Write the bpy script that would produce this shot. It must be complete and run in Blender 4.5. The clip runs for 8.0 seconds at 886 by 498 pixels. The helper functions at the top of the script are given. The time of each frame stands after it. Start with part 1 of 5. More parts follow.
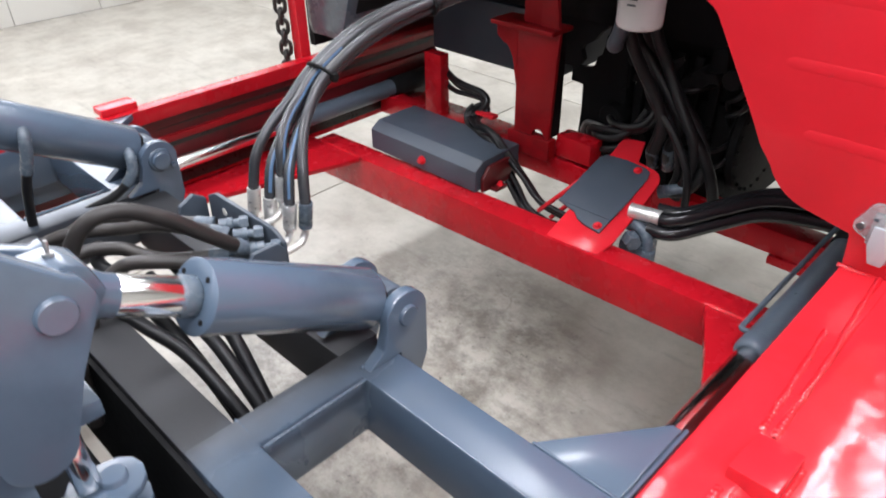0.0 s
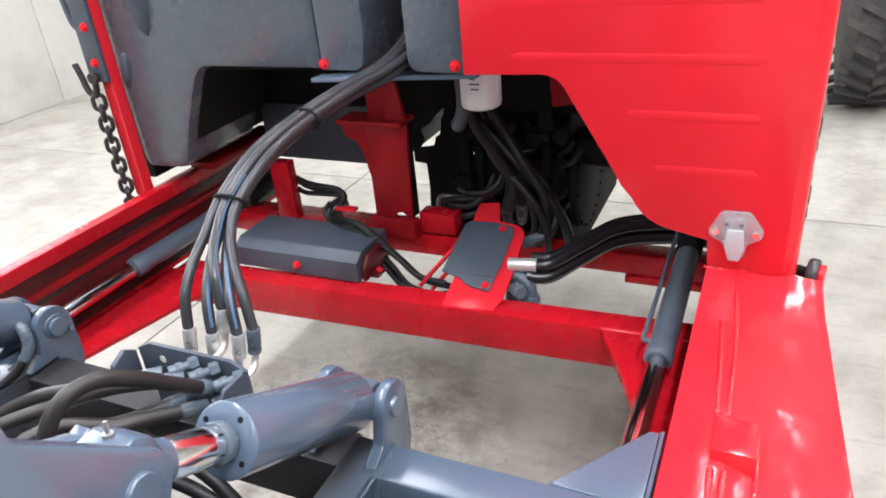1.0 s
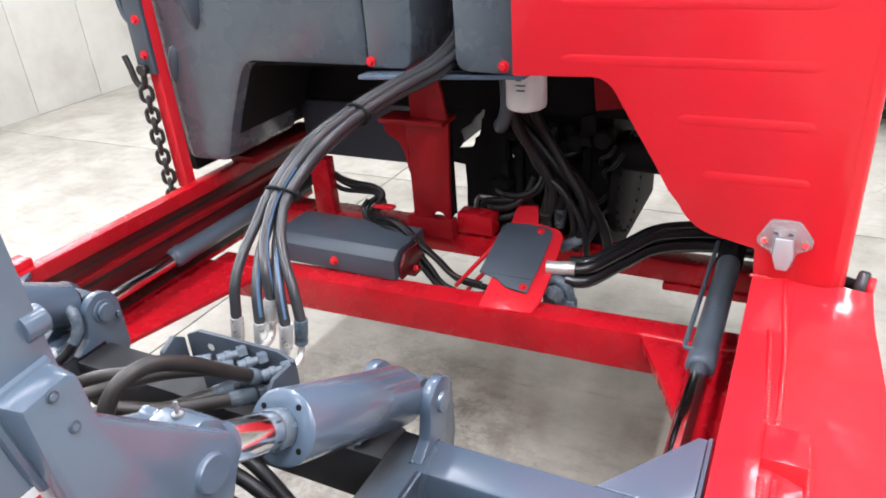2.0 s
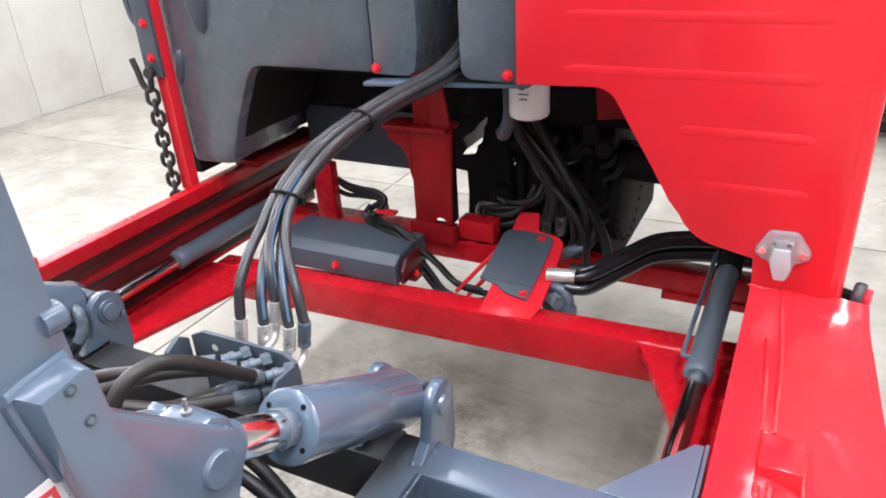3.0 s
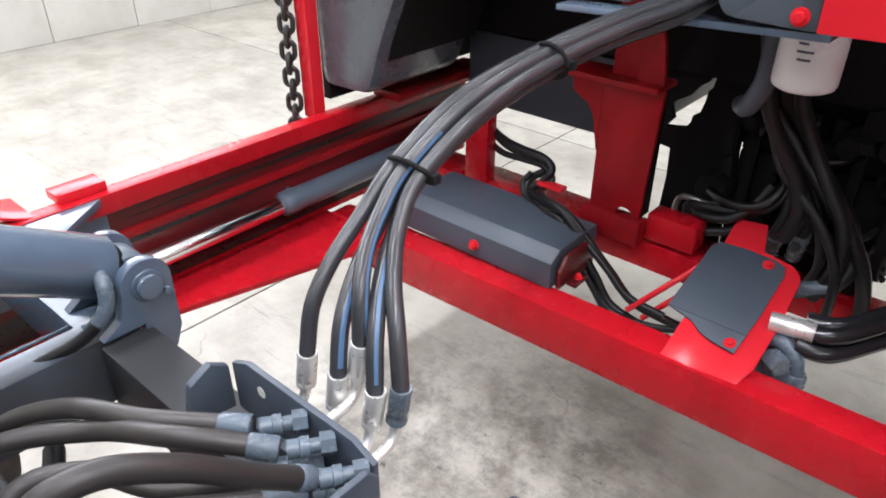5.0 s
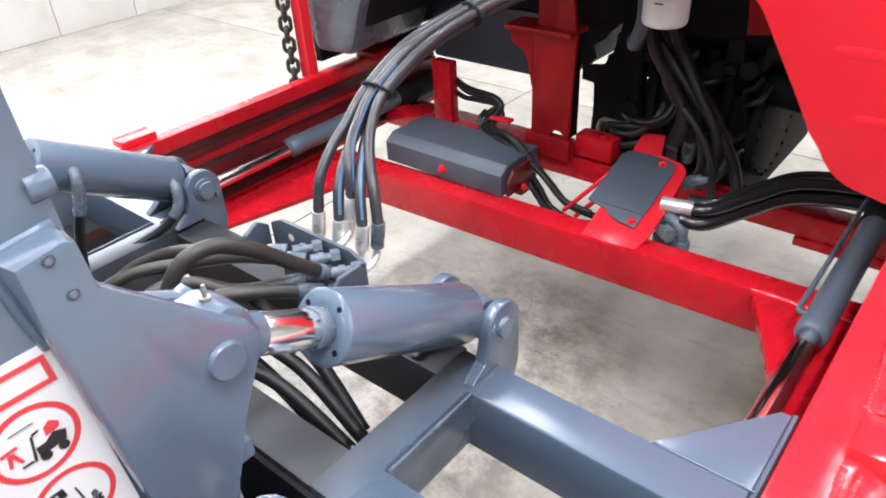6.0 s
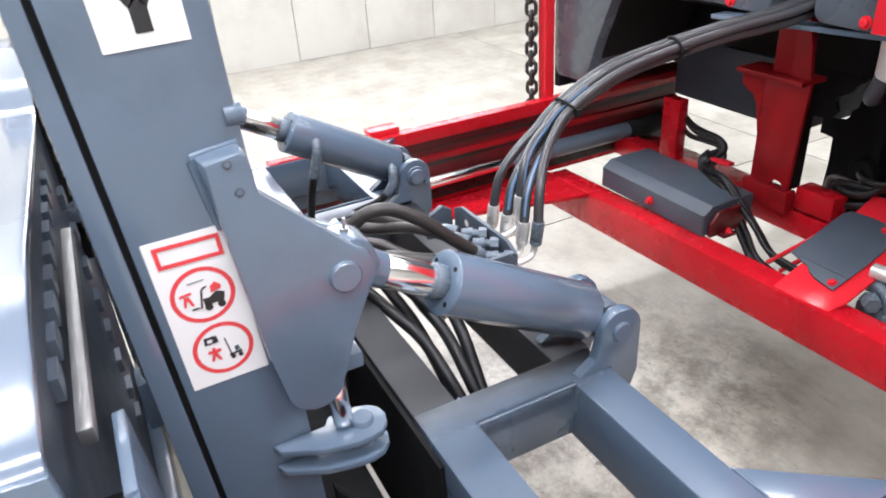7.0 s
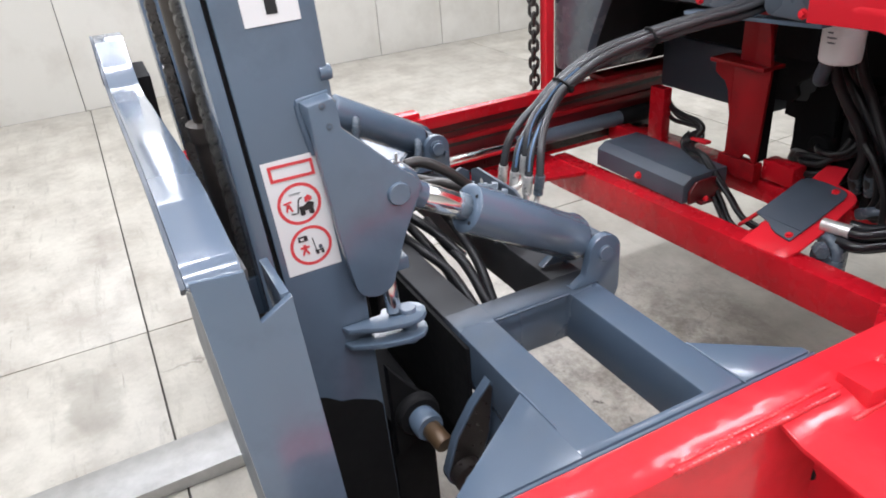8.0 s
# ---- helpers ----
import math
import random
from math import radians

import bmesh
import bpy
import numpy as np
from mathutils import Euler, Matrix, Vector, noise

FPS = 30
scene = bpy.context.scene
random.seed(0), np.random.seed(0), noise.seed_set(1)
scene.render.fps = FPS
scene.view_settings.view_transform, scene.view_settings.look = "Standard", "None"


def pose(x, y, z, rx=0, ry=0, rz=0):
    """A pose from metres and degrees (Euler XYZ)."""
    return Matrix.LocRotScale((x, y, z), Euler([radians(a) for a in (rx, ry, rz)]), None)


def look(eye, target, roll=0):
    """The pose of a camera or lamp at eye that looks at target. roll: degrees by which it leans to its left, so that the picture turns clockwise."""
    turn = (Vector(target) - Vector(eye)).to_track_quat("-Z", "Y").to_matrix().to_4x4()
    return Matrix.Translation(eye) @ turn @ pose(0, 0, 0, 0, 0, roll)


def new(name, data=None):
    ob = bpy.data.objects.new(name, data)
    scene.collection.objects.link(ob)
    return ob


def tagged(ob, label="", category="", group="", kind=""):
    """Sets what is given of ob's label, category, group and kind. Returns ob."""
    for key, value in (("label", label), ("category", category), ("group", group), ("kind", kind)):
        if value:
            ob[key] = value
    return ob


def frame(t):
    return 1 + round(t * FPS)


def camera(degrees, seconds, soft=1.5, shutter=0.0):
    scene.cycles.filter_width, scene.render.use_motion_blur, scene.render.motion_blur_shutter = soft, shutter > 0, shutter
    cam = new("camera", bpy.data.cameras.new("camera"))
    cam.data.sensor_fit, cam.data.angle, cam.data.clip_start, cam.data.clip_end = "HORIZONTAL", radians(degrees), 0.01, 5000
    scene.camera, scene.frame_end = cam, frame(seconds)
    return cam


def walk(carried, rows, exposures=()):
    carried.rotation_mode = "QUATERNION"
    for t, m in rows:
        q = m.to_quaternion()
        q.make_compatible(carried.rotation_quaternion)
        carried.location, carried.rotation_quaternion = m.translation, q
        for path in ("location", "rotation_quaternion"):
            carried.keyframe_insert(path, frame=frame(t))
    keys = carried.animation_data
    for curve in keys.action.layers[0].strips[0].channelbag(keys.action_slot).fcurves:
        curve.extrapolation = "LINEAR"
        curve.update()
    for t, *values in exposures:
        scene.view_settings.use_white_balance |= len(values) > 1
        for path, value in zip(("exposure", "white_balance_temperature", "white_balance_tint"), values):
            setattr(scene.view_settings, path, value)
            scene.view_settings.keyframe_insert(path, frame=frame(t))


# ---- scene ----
cam = camera(63.8, 8.0, 1.8, 0.25)
PATH = [
    (0, (0.316, 0.297, 1.577), (-0.863, 1.484, 0.481), -0.9),
    (0.2, (0.254, 0.274, 1.591), (-0.905, 1.52, 0.54), -2.1),
    (0.5, (0.21, 0.183, 1.625), (-0.835, 1.584, 0.652), -5.6),
    (0.8, (0.18, 0.118, 1.648), (-0.705, 1.648, 0.712), -5.7),
    (1, (0.169, 0.104, 1.644), (-0.622, 1.688, 0.716), -5.6),
    (1.5, (0.138, 0.094, 1.636), (-0.642, 1.678, 0.697), -5.2),
    (1.7, (0.126, 0.087, 1.637), (-0.711, 1.651, 0.712), -5.0),
    (3, (0.128, 0.059, 1.646), (-0.718, 1.633, 0.747), -3.6),
    (3.5, (0.061, 0.149, 1.631), (-0.845, 1.698, 0.747), -2.9),
    (3.8, (-0.07, 0.328, 1.579), (-1.103, 1.801, 0.706), -3.1),
    (4, (-0.157, 0.429, 1.527), (-1.25, 1.842, 0.627), -2.6),
    (4.2, (-0.239, 0.513, 1.478), (-1.338, 1.883, 0.523), -1.5),
    (5.3, (-0.139, 0.454, 1.515), (-1.266, 1.741, 0.479), 0.3),
    (5.5, (-0.033, 0.365, 1.543), (-1.154, 1.648, 0.496), -0.2),
    (5.8, (0.096, 0.23, 1.578), (-1.016, 1.472, 0.473), -3.2),
    (6, (0.17, 0.17, 1.601), (-0.935, 1.428, 0.507), -3.5),
    (6.3, (0.246, 0.146, 1.617), (-0.851, 1.44, 0.557), -1.5),
    (6.5, (0.293, 0.179, 1.612), (-0.99, 1.327, 0.593), -2.1),
    (6.7, (0.323, 0.21, 1.607), (-1.129, 1.145, 0.599), -2.3),
    (7, (0.407, 0.204, 1.601), (-1.173, 0.954, 0.631), -4.2),
    (7.2, (0.455, 0.163, 1.616), (-1.133, 0.886, 0.64), -4.1),
    (7.5, (0.563, 0.057, 1.624), (-1.048, 0.792, 0.695), -5.4),
    (7.8, (0.654, -0.015, 1.631), (-0.938, 0.746, 0.689), -4.5),
    (8, (0.711, 0.007, 1.636), (-0.888, 0.752, 0.693), -4.8),
]
walk(cam, [(t, look(eye, target, roll)) for t, eye, target, roll in PATH], [(0.0, 0.13), (0.5, 0.29), (1.5, 0.4), (3.0, 0.42), (3.5, 0.38), (4.0, 0.23), (5.5, 0.45), (6.0, 0.58), (6.5, 0.58), (7.0, 0.47), (7.5, 0.26), (8.0, -0.02)])


# ---- light ----
world = bpy.data.worlds.new("hall_air")
world.use_nodes = True
world.node_tree.nodes["Background"].inputs[0].default_value = (0.9, 0.95, 1.0, 1)
world.node_tree.nodes["Background"].inputs[1].default_value = 0.05
scene.world = world


def strip_light(x, y, z, sx, sy, watts):
    lamp = bpy.data.lights.new("ceiling_lamp", "AREA")
    lamp.shape, lamp.size, lamp.size_y, lamp.energy, lamp.color = "RECTANGLE", sx, sy, watts, (0.96, 0.98, 1.085)
    ob = new("ceiling_lamp", lamp)
    ob.matrix_world = pose(x, y, z)
    return ob


LAMP_W = 108.0
for lx, lz, power in ((-5.55, 4.6, 0.45), (-2.4, 5.6, 1.0), (0.9, 5.6, 1.18), (4.0, 5.6, 1.18)):
    for ly, share in ((-4.6, 0.65), (-0.2, 1.45), (5.0 if lz > 5 else 4.0, 0.9)):
        strip_light(lx, ly, lz, 0.24, 4.0, LAMP_W * share * power)
# daylight of the high window in the west wall
day = bpy.data.lights.new("window_daylight", "AREA")
day.shape, day.size, day.size_y, day.energy, day.color = "RECTANGLE", 1.9, 4.1, 165.0, (0.95, 0.98, 1.08)
day_ob = new("window_daylight", day)
day_ob.matrix_world = pose(-6.2, 2.19, 3.35, 0, -90, 0)



# ---- materials ----
def mat(name, base, rough=0.5, metal=0.0, vary=0.12, scale=6.0, bump=0.0, bscale=60.0, coat=0.0, spec=0.5, dirt=None, dirt_amt=0.35, dirt_scale=3.0, rvary=0.1, wave=0.0, dirt_band=(0.5, 0.75)):
    m = bpy.data.materials.new(name)
    m.use_nodes = True
    nt = m.node_tree
    n, li = nt.nodes, nt.links
    b = n["Principled BSDF"]
    b.inputs["Metallic"].default_value = metal
    b.inputs["Coat Weight"].default_value = coat
    b.inputs["Specular IOR Level"].default_value = spec
    b.inputs["Coat Roughness"].default_value = 0.12
    tc = n.new("ShaderNodeTexCoord")
    geo = n.new("ShaderNodeNewGeometry")
    n1 = n.new("ShaderNodeTexNoise")
    n1.inputs["Scale"].default_value, n1.inputs["Detail"].default_value = scale, 6
    li.new(geo.outputs["Position"], n1.inputs["Vector"])
    mix = n.new("ShaderNodeMix")
    mix.data_type = "RGBA"
    lo = tuple(max(0, c * (1 - vary)) for c in base) + (1,)
    hi = tuple(min(1, c * (1 + vary)) for c in base) + (1,)
    mix.inputs["A"].default_value, mix.inputs["B"].default_value = lo, hi
    li.new(n1.outputs["Fac"], mix.inputs["Factor"])
    out = mix.outputs["Result"]
    if dirt:
        n2 = n.new("ShaderNodeTexNoise")
        n2.inputs["Scale"].default_value, n2.inputs["Detail"].default_value, n2.inputs["Roughness"].default_value = dirt_scale, 8, 0.65
        li.new(geo.outputs["Position"], n2.inputs["Vector"])
        ramp = n.new("ShaderNodeValToRGB")
        ramp.color_ramp.elements[0].position, ramp.color_ramp.elements[1].position = dirt_band
        ramp.color_ramp.elements[1].color = (dirt_amt, dirt_amt, dirt_amt, 1)
        li.new(n2.outputs["Fac"], ramp.inputs["Fac"])
        mx2 = n.new("ShaderNodeMix")
        mx2.data_type = "RGBA"
        mx2.inputs["B"].default_value = (*dirt, 1)
        li.new(ramp.outputs["Color"], mx2.inputs["Factor"])
        li.new(out, mx2.inputs["A"])
        out = mx2.outputs["Result"]
    li.new(out, b.inputs["Base Color"])
    rr = n.new("ShaderNodeMapRange")
    rr.inputs["To Min"].default_value, rr.inputs["To Max"].default_value = max(0.02, rough - rvary), min(1, rough + rvary)
    n3 = n.new("ShaderNodeTexNoise")
    n3.inputs["Scale"].default_value, n3.inputs["Detail"].default_value = scale * 3, 5
    li.new(geo.outputs["Position"], n3.inputs["Vector"])
    li.new(n3.outputs["Fac"], rr.inputs["Value"])
    li.new(rr.outputs["Result"], b.inputs["Roughness"])
    if bump:
        n4 = n.new("ShaderNodeTexNoise")
        n4.inputs["Scale"].default_value, n4.inputs["Detail"].default_value = bscale, 3
        li.new(geo.outputs["Position"], n4.inputs["Vector"])
        bp = n.new("ShaderNodeBump")
        bp.inputs["Strength"].default_value, bp.inputs["Distance"].default_value = bump, 0.002
        li.new(n4.outputs["Fac"], bp.inputs["Height"])
        li.new(bp.outputs["Normal"], b.inputs["Normal"])
        if wave:
            n5 = n.new("ShaderNodeTexNoise")
            n5.inputs["Scale"].default_value, n5.inputs["Detail"].default_value = 9.0, 2
            li.new(geo.outputs["Position"], n5.inputs["Vector"])
            b2 = n.new("ShaderNodeBump")
            b2.inputs["Strength"].default_value, b2.inputs["Distance"].default_value = wave, 0.02
            li.new(n5.outputs["Fac"], b2.inputs["Height"])
            li.new(b2.outputs["Normal"], bp.inputs["Normal"])
    return m


RED = mat("red_paint", (0.66, 0.019, 0.031), 0.18, vary=0.10, bump=0.12, bscale=120, coat=0.06, spec=0.28, wave=0.16, dirt=(0.45, 0.03, 0.03), dirt_amt=0.25)
# darker copy of the red: shade of the inner parts put into the base
REDSHADE = mat("red_shade_paint", (0.27, 0.005, 0.009), 0.36, spec=0.3, vary=0.2, bump=0.15, bscale=90, dirt=(0.02, 0.008, 0.008), dirt_amt=0.7, dirt_scale=5)
BLUEGREY = mat("blue_grey_paint", (0.107, 0.148, 0.203), 0.22, vary=0.1, bump=0.03, bscale=70, coat=0.55, spec=0.5, rvary=0.06, dirt=(0.062, 0.083, 0.112), dirt_amt=0.55, dirt_scale=4)
DENTRED = mat("dented_red_paint", (0.64, 0.020, 0.031), 0.14, vary=0.08, bump=0.12, bscale=110, coat=0.2, spec=0.45, wave=0.34, dirt=(0.34, 0.014, 0.018), dirt_amt=0.55, dirt_scale=5, dirt_band=(0.5, 0.7))
BEAMRED = mat("darker_red_paint", (0.46, 0.007, 0.015), 0.27, vary=0.14, scale=5, bump=0.12, bscale=110, spec=0.28, wave=0.10, dirt=(0.20, 0.010, 0.012), dirt_amt=0.45, dirt_scale=4)
WELDRED = mat("glossy_weld_paint", (0.60, 0.011, 0.021), 0.07, vary=0.1, scale=40, bump=0.1, bscale=150, spec=0.8, coat=0.4)
BLUEFLAT = mat("dusty_blue_grey_paint", (0.076, 0.108, 0.152), 0.23, vary=0.14, scale=5, bump=0.08, bscale=90, spec=0.5, coat=0.5, rvary=0.08, dirt=(0.10, 0.112, 0.125), dirt_amt=0.45, dirt_scale=3)
GLOSSBLUE = mat("polished_blue_grey_paint", (0.125, 0.165, 0.225), 0.17, vary=0.1, coat=1.0, spec=0.8, rvary=0.03)
# deepest copy of the red, for webs and feet with painted-in shade
MAROON = mat("deep_shade_red_paint", (0.13, 0.008, 0.010), 0.35, vary=0.35, scale=8, bump=0.15, bscale=90, dirt=(0.012, 0.006, 0.006), dirt_amt=0.8, dirt_scale=4)
CYLGREY = mat("cylinder_grey_paint", (0.088, 0.112, 0.142), 0.33, vary=0.1, bump=0.1, bscale=160, spec=0.4, dirt=(0.10, 0.11, 0.12), dirt_amt=0.3)
FITGREY = mat("painted_fitting", (0.10, 0.128, 0.158), 0.26, vary=0.15, scale=30, bump=0.1, bscale=160, dirt=(0.03, 0.03, 0.03), dirt_amt=0.5, dirt_scale=20)
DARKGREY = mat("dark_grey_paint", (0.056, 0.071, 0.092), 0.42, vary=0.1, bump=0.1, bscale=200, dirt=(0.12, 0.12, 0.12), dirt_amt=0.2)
TANKGREY = mat("tank_grey_plastic", (0.078, 0.095, 0.114), 0.27, vary=0.1, scale=4, bump=0.12, bscale=120, coat=0.3, wave=0.05, dirt=(0.055, 0.062, 0.072), dirt_amt=0.5, dirt_scale=4)
CHROME = mat("chrome", (0.84, 0.84, 0.84), 0.16, metal=1.0, vary=0.02, rvary=0.05)
ZINC = mat("zinc_fitting", (0.80, 0.79, 0.76), 0.30, metal=0.65, vary=0.06, scale=40)
STEEL = mat("worn_steel", (0.45, 0.45, 0.44), 0.38, metal=0.8, vary=0.2, scale=25, bump=0.15, dirt=(0.2, 0.17, 0.14), dirt_amt=0.4)
GLOSSRUBBER = mat("glossy_hose_rubber", (0.016, 0.016, 0.018), 0.17, vary=0.15, scale=14, bump=0.03, bscale=300, rvary=0.04)
RUBBER = mat("hose_rubber", (0.035, 0.036, 0.040), 0.24, vary=0.12, scale=14, bump=0.03, bscale=400, rvary=0.05, dirt=(0.085, 0.078, 0.072), dirt_amt=0.2, dirt_scale=7)
DUSTRUBBER = mat("dusty_hose_rubber", (0.031, 0.027, 0.025), 0.38, vary=0.18, scale=14, bump=0.04, bscale=300, rvary=0.06, dirt=(0.10, 0.086, 0.074), dirt_amt=0.3, dirt_scale=6)
# black of real black parts, and of parts darkened for their shade
BLACK = mat("black_parts_and_shade", (0.009, 0.009, 0.0095), 0.75, spec=0.15, vary=0.3, scale=20, bump=0.1, dirt=(0.022, 0.02, 0.018), dirt_amt=0.4)
GREASE = mat("black_grease", (0.022, 0.018, 0.016), 0.3, vary=0.4, scale=30, bump=0.3, bscale=60)
TYRE = mat("tyre_rubber", (0.045, 0.042, 0.040), 0.8, vary=0.25, scale=12, bump=0.3, bscale=80, dirt=(0.13, 0.11, 0.09), dirt_amt=0.5, dirt_scale=6)
# dark copy of the hose rubber, with the shade in its base colour
BAYRUBBER = mat("shaded_hose_rubber", (0.011, 0.011, 0.012), 0.40, spec=0.35, vary=0.3, scale=30, bump=0.15, bscale=200)
BLACKSTEEL = mat("black_chain_steel", (0.035, 0.032, 0.030), 0.4, metal=0.3, vary=0.3, scale=40)
OILSTEEL = mat("oily_chain_steel", (0.17, 0.162, 0.15), 0.30, metal=0.7, vary=0.4, scale=60, dirt=(0.012, 0.010, 0.008), dirt_amt=0.95, dirt_scale=30)
BLUELINE = mat("blue_hose_print", (0.07, 0.14, 0.25), 0.4, vary=0.3, scale=40)
RAMBROWN = mat("oily_brown_steel", (0.060, 0.050, 0.043), 0.38, vary=0.3, scale=20, metal=0.2, bump=0.1, dirt=(0.02, 0.017, 0.014), dirt_amt=0.6, dirt_scale=12)
BROWN = mat("bronze_bush", (0.11, 0.068, 0.036), 0.4, metal=0.25, vary=0.2, scale=40)
WHITE = mat("white_label", (0.82, 0.82, 0.82), 0.35, vary=0.03)
LABELRED = mat("red_print", (0.75, 0.06, 0.07), 0.4, vary=0.05)
INK = mat("black_print", (0.02, 0.02, 0.022), 0.4, vary=0.1)
FILTERW = mat("white_enamel", (0.78, 0.78, 0.78), 0.3, vary=0.03)
WALL = mat("white_wall", (0.68, 0.667, 0.615), 0.75, vary=0.03, scale=1.5, bump=0.1, bscale=30, dirt=(0.47, 0.445, 0.39), dirt_amt=0.6, dirt_scale=1.4)
CEIL = mat("ceiling_paint", (0.75, 0.75, 0.74), 0.8)
DIRTY = mat("joint_filler", (0.10, 0.095, 0.085), 0.9, vary=0.2)
LATCHGREY = mat("milky_plastic", (0.40, 0.42, 0.44), 0.22, vary=0.08, scale=40)
CLEAR = bpy.data.materials.new("clear_plastic")
CLEAR.use_nodes = True
CLEAR.node_tree.nodes["Principled BSDF"].inputs["Transmission Weight"].default_value = 0.8
CLEAR.node_tree.nodes["Principled BSDF"].inputs["Base Color"].default_value = (0.9, 0.92, 0.94, 1)
CLEAR.node_tree.nodes["Principled BSDF"].inputs["Roughness"].default_value = 0.12


def concrete():
    m = mat("polished_concrete", (0.47, 0.446, 0.386), 0.42, vary=0.22, scale=2.6, bump=0.06, bscale=45, dirt=(0.27, 0.238, 0.195), dirt_amt=0.62, dirt_scale=3.6, dirt_band=(0.44, 0.66))
    nt = m.node_tree
    n, li = nt.nodes, nt.links
    b = n["Principled BSDF"]
    src = b.inputs["Base Color"].links[0].from_socket
    geo = n.new("ShaderNodeNewGeometry")
    mp = n.new("ShaderNodeMapping")
    mp.inputs["Rotation"].default_value, mp.inputs["Scale"].default_value = (0, 0, 0.5), (1.2, 7.0, 1)
    li.new(geo.outputs["Position"], mp.inputs["Vector"])
    sc = n.new("ShaderNodeTexNoise")
    sc.inputs["Scale"].default_value, sc.inputs["Detail"].default_value, sc.inputs["Roughness"].default_value = 2.2, 10, 0.7
    li.new(mp.outputs["Vector"], sc.inputs["Vector"])
    ramp = n.new("ShaderNodeValToRGB")
    ramp.color_ramp.elements[0].position, ramp.color_ramp.elements[1].position = 0.55, 0.75
    ramp.color_ramp.elements[1].color = (0.55, 0.55, 0.55, 1)
    li.new(sc.outputs["Fac"], ramp.inputs["Fac"])
    mx = n.new("ShaderNodeMix")
    mx.data_type = "RGBA"
    mx.inputs["B"].default_value = (0.16, 0.14, 0.115, 1)
    li.new(ramp.outputs["Color"], mx.inputs["Factor"])
    li.new(src, mx.inputs["A"])
    # hairline cracks and small dark scuffs
    vor = n.new("ShaderNodeTexVoronoi")
    vor.feature = "DISTANCE_TO_EDGE"
    vor.inputs["Scale"].default_value = 2.3
    warp = n.new("ShaderNodeTexNoise")
    warp.inputs["Scale"].default_value, warp.inputs["Detail"].default_value = 3.0, 6
    li.new(geo.outputs["Position"], warp.inputs["Vector"])
    add = n.new("ShaderNodeVectorMath")
    add.operation = "MULTIPLY_ADD"
    add.inputs[1].default_value = (0.5, 0.5, 0.5)
    li.new(warp.outputs["Color"], add.inputs[0])
    li.new(geo.outputs["Position"], add.inputs[2])
    li.new(add.outputs["Vector"], vor.inputs["Vector"])
    cr = n.new("ShaderNodeValToRGB")
    cr.color_ramp.elements[0].position, cr.color_ramp.elements[1].position = 0.0, 0.014
    cr.color_ramp.elements[0].color, cr.color_ramp.elements[1].color = (0.75, 0.75, 0.75, 1), (0, 0, 0, 1)
    li.new(vor.outputs["Distance"], cr.inputs["Fac"])
    gate = n.new("ShaderNodeTexNoise")
    gate.inputs["Scale"].default_value, gate.inputs["Detail"].default_value = 1.3, 3
    li.new(geo.outputs["Position"], gate.inputs["Vector"])
    gr = n.new("ShaderNodeValToRGB")
    gr.color_ramp.elements[0].position, gr.color_ramp.elements[1].position = 0.56, 0.68
    li.new(gate.outputs["Fac"], gr.inputs["Fac"])
    mul = n.new("ShaderNodeMath")
    mul.operation = "MULTIPLY"
    li.new(cr.outputs["Color"], mul.inputs[0])
    li.new(gr.outputs["Color"], mul.inputs[1])
    sp = n.new("ShaderNodeTexNoise")
    sp.inputs["Scale"].default_value, sp.inputs["Detail"].default_value, sp.inputs["Roughness"].default_value = 7, 9, 0.78
    li.new(geo.outputs["Position"], sp.inputs["Vector"])
    sr = n.new("ShaderNodeValToRGB")
    sr.color_ramp.elements[0].position, sr.color_ramp.elements[1].position = 0.42, 0.60
    sr.color_ramp.elements[1].color = (0.78, 0.78, 0.78, 1)
    li.new(sp.outputs["Fac"], sr.inputs["Fac"])
    mp2 = n.new("ShaderNodeMapping")
    mp2.inputs["Rotation"].default_value, mp2.inputs["Scale"].default_value = (0, 0, 0.10), (1.9, 24.0, 1)
    li.new(geo.outputs["Position"], mp2.inputs["Vector"])
    ln = n.new("ShaderNodeTexNoise")
    ln.inputs["Scale"].default_value, ln.inputs["Detail"].default_value, ln.inputs["Roughness"].default_value = 1.1, 8, 0.7
    li.new(mp2.outputs["Vector"], ln.inputs["Vector"])
    lr = n.new("ShaderNodeValToRGB")
    lr.color_ramp.elements[0].position, lr.color_ramp.elements[1].position = 0.63, 0.70
    lr.color_ramp.elements[1].color = (0.6, 0.6, 0.6, 1)
    li.new(ln.outputs["Fac"], lr.inputs["Fac"])
    lmx = n.new("ShaderNodeMath")
    lmx.operation = "MAXIMUM"
    li.new(lr.outputs["Color"], lmx.inputs[0])
    mxm = n.new("ShaderNodeMath")
    mxm.operation = "MAXIMUM"
    li.new(mul.outputs["Value"], mxm.inputs[0])
    # ragged dark patch beneath the truck: grime, with part of its shade painted in
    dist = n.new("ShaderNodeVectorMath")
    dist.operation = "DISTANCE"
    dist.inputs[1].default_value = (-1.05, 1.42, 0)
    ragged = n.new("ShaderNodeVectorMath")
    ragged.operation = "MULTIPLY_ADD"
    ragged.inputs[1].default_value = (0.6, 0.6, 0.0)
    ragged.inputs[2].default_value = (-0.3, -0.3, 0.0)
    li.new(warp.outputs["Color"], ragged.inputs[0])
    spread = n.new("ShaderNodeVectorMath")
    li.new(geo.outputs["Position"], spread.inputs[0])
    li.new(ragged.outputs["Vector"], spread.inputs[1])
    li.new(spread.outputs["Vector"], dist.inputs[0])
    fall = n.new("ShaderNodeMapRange")
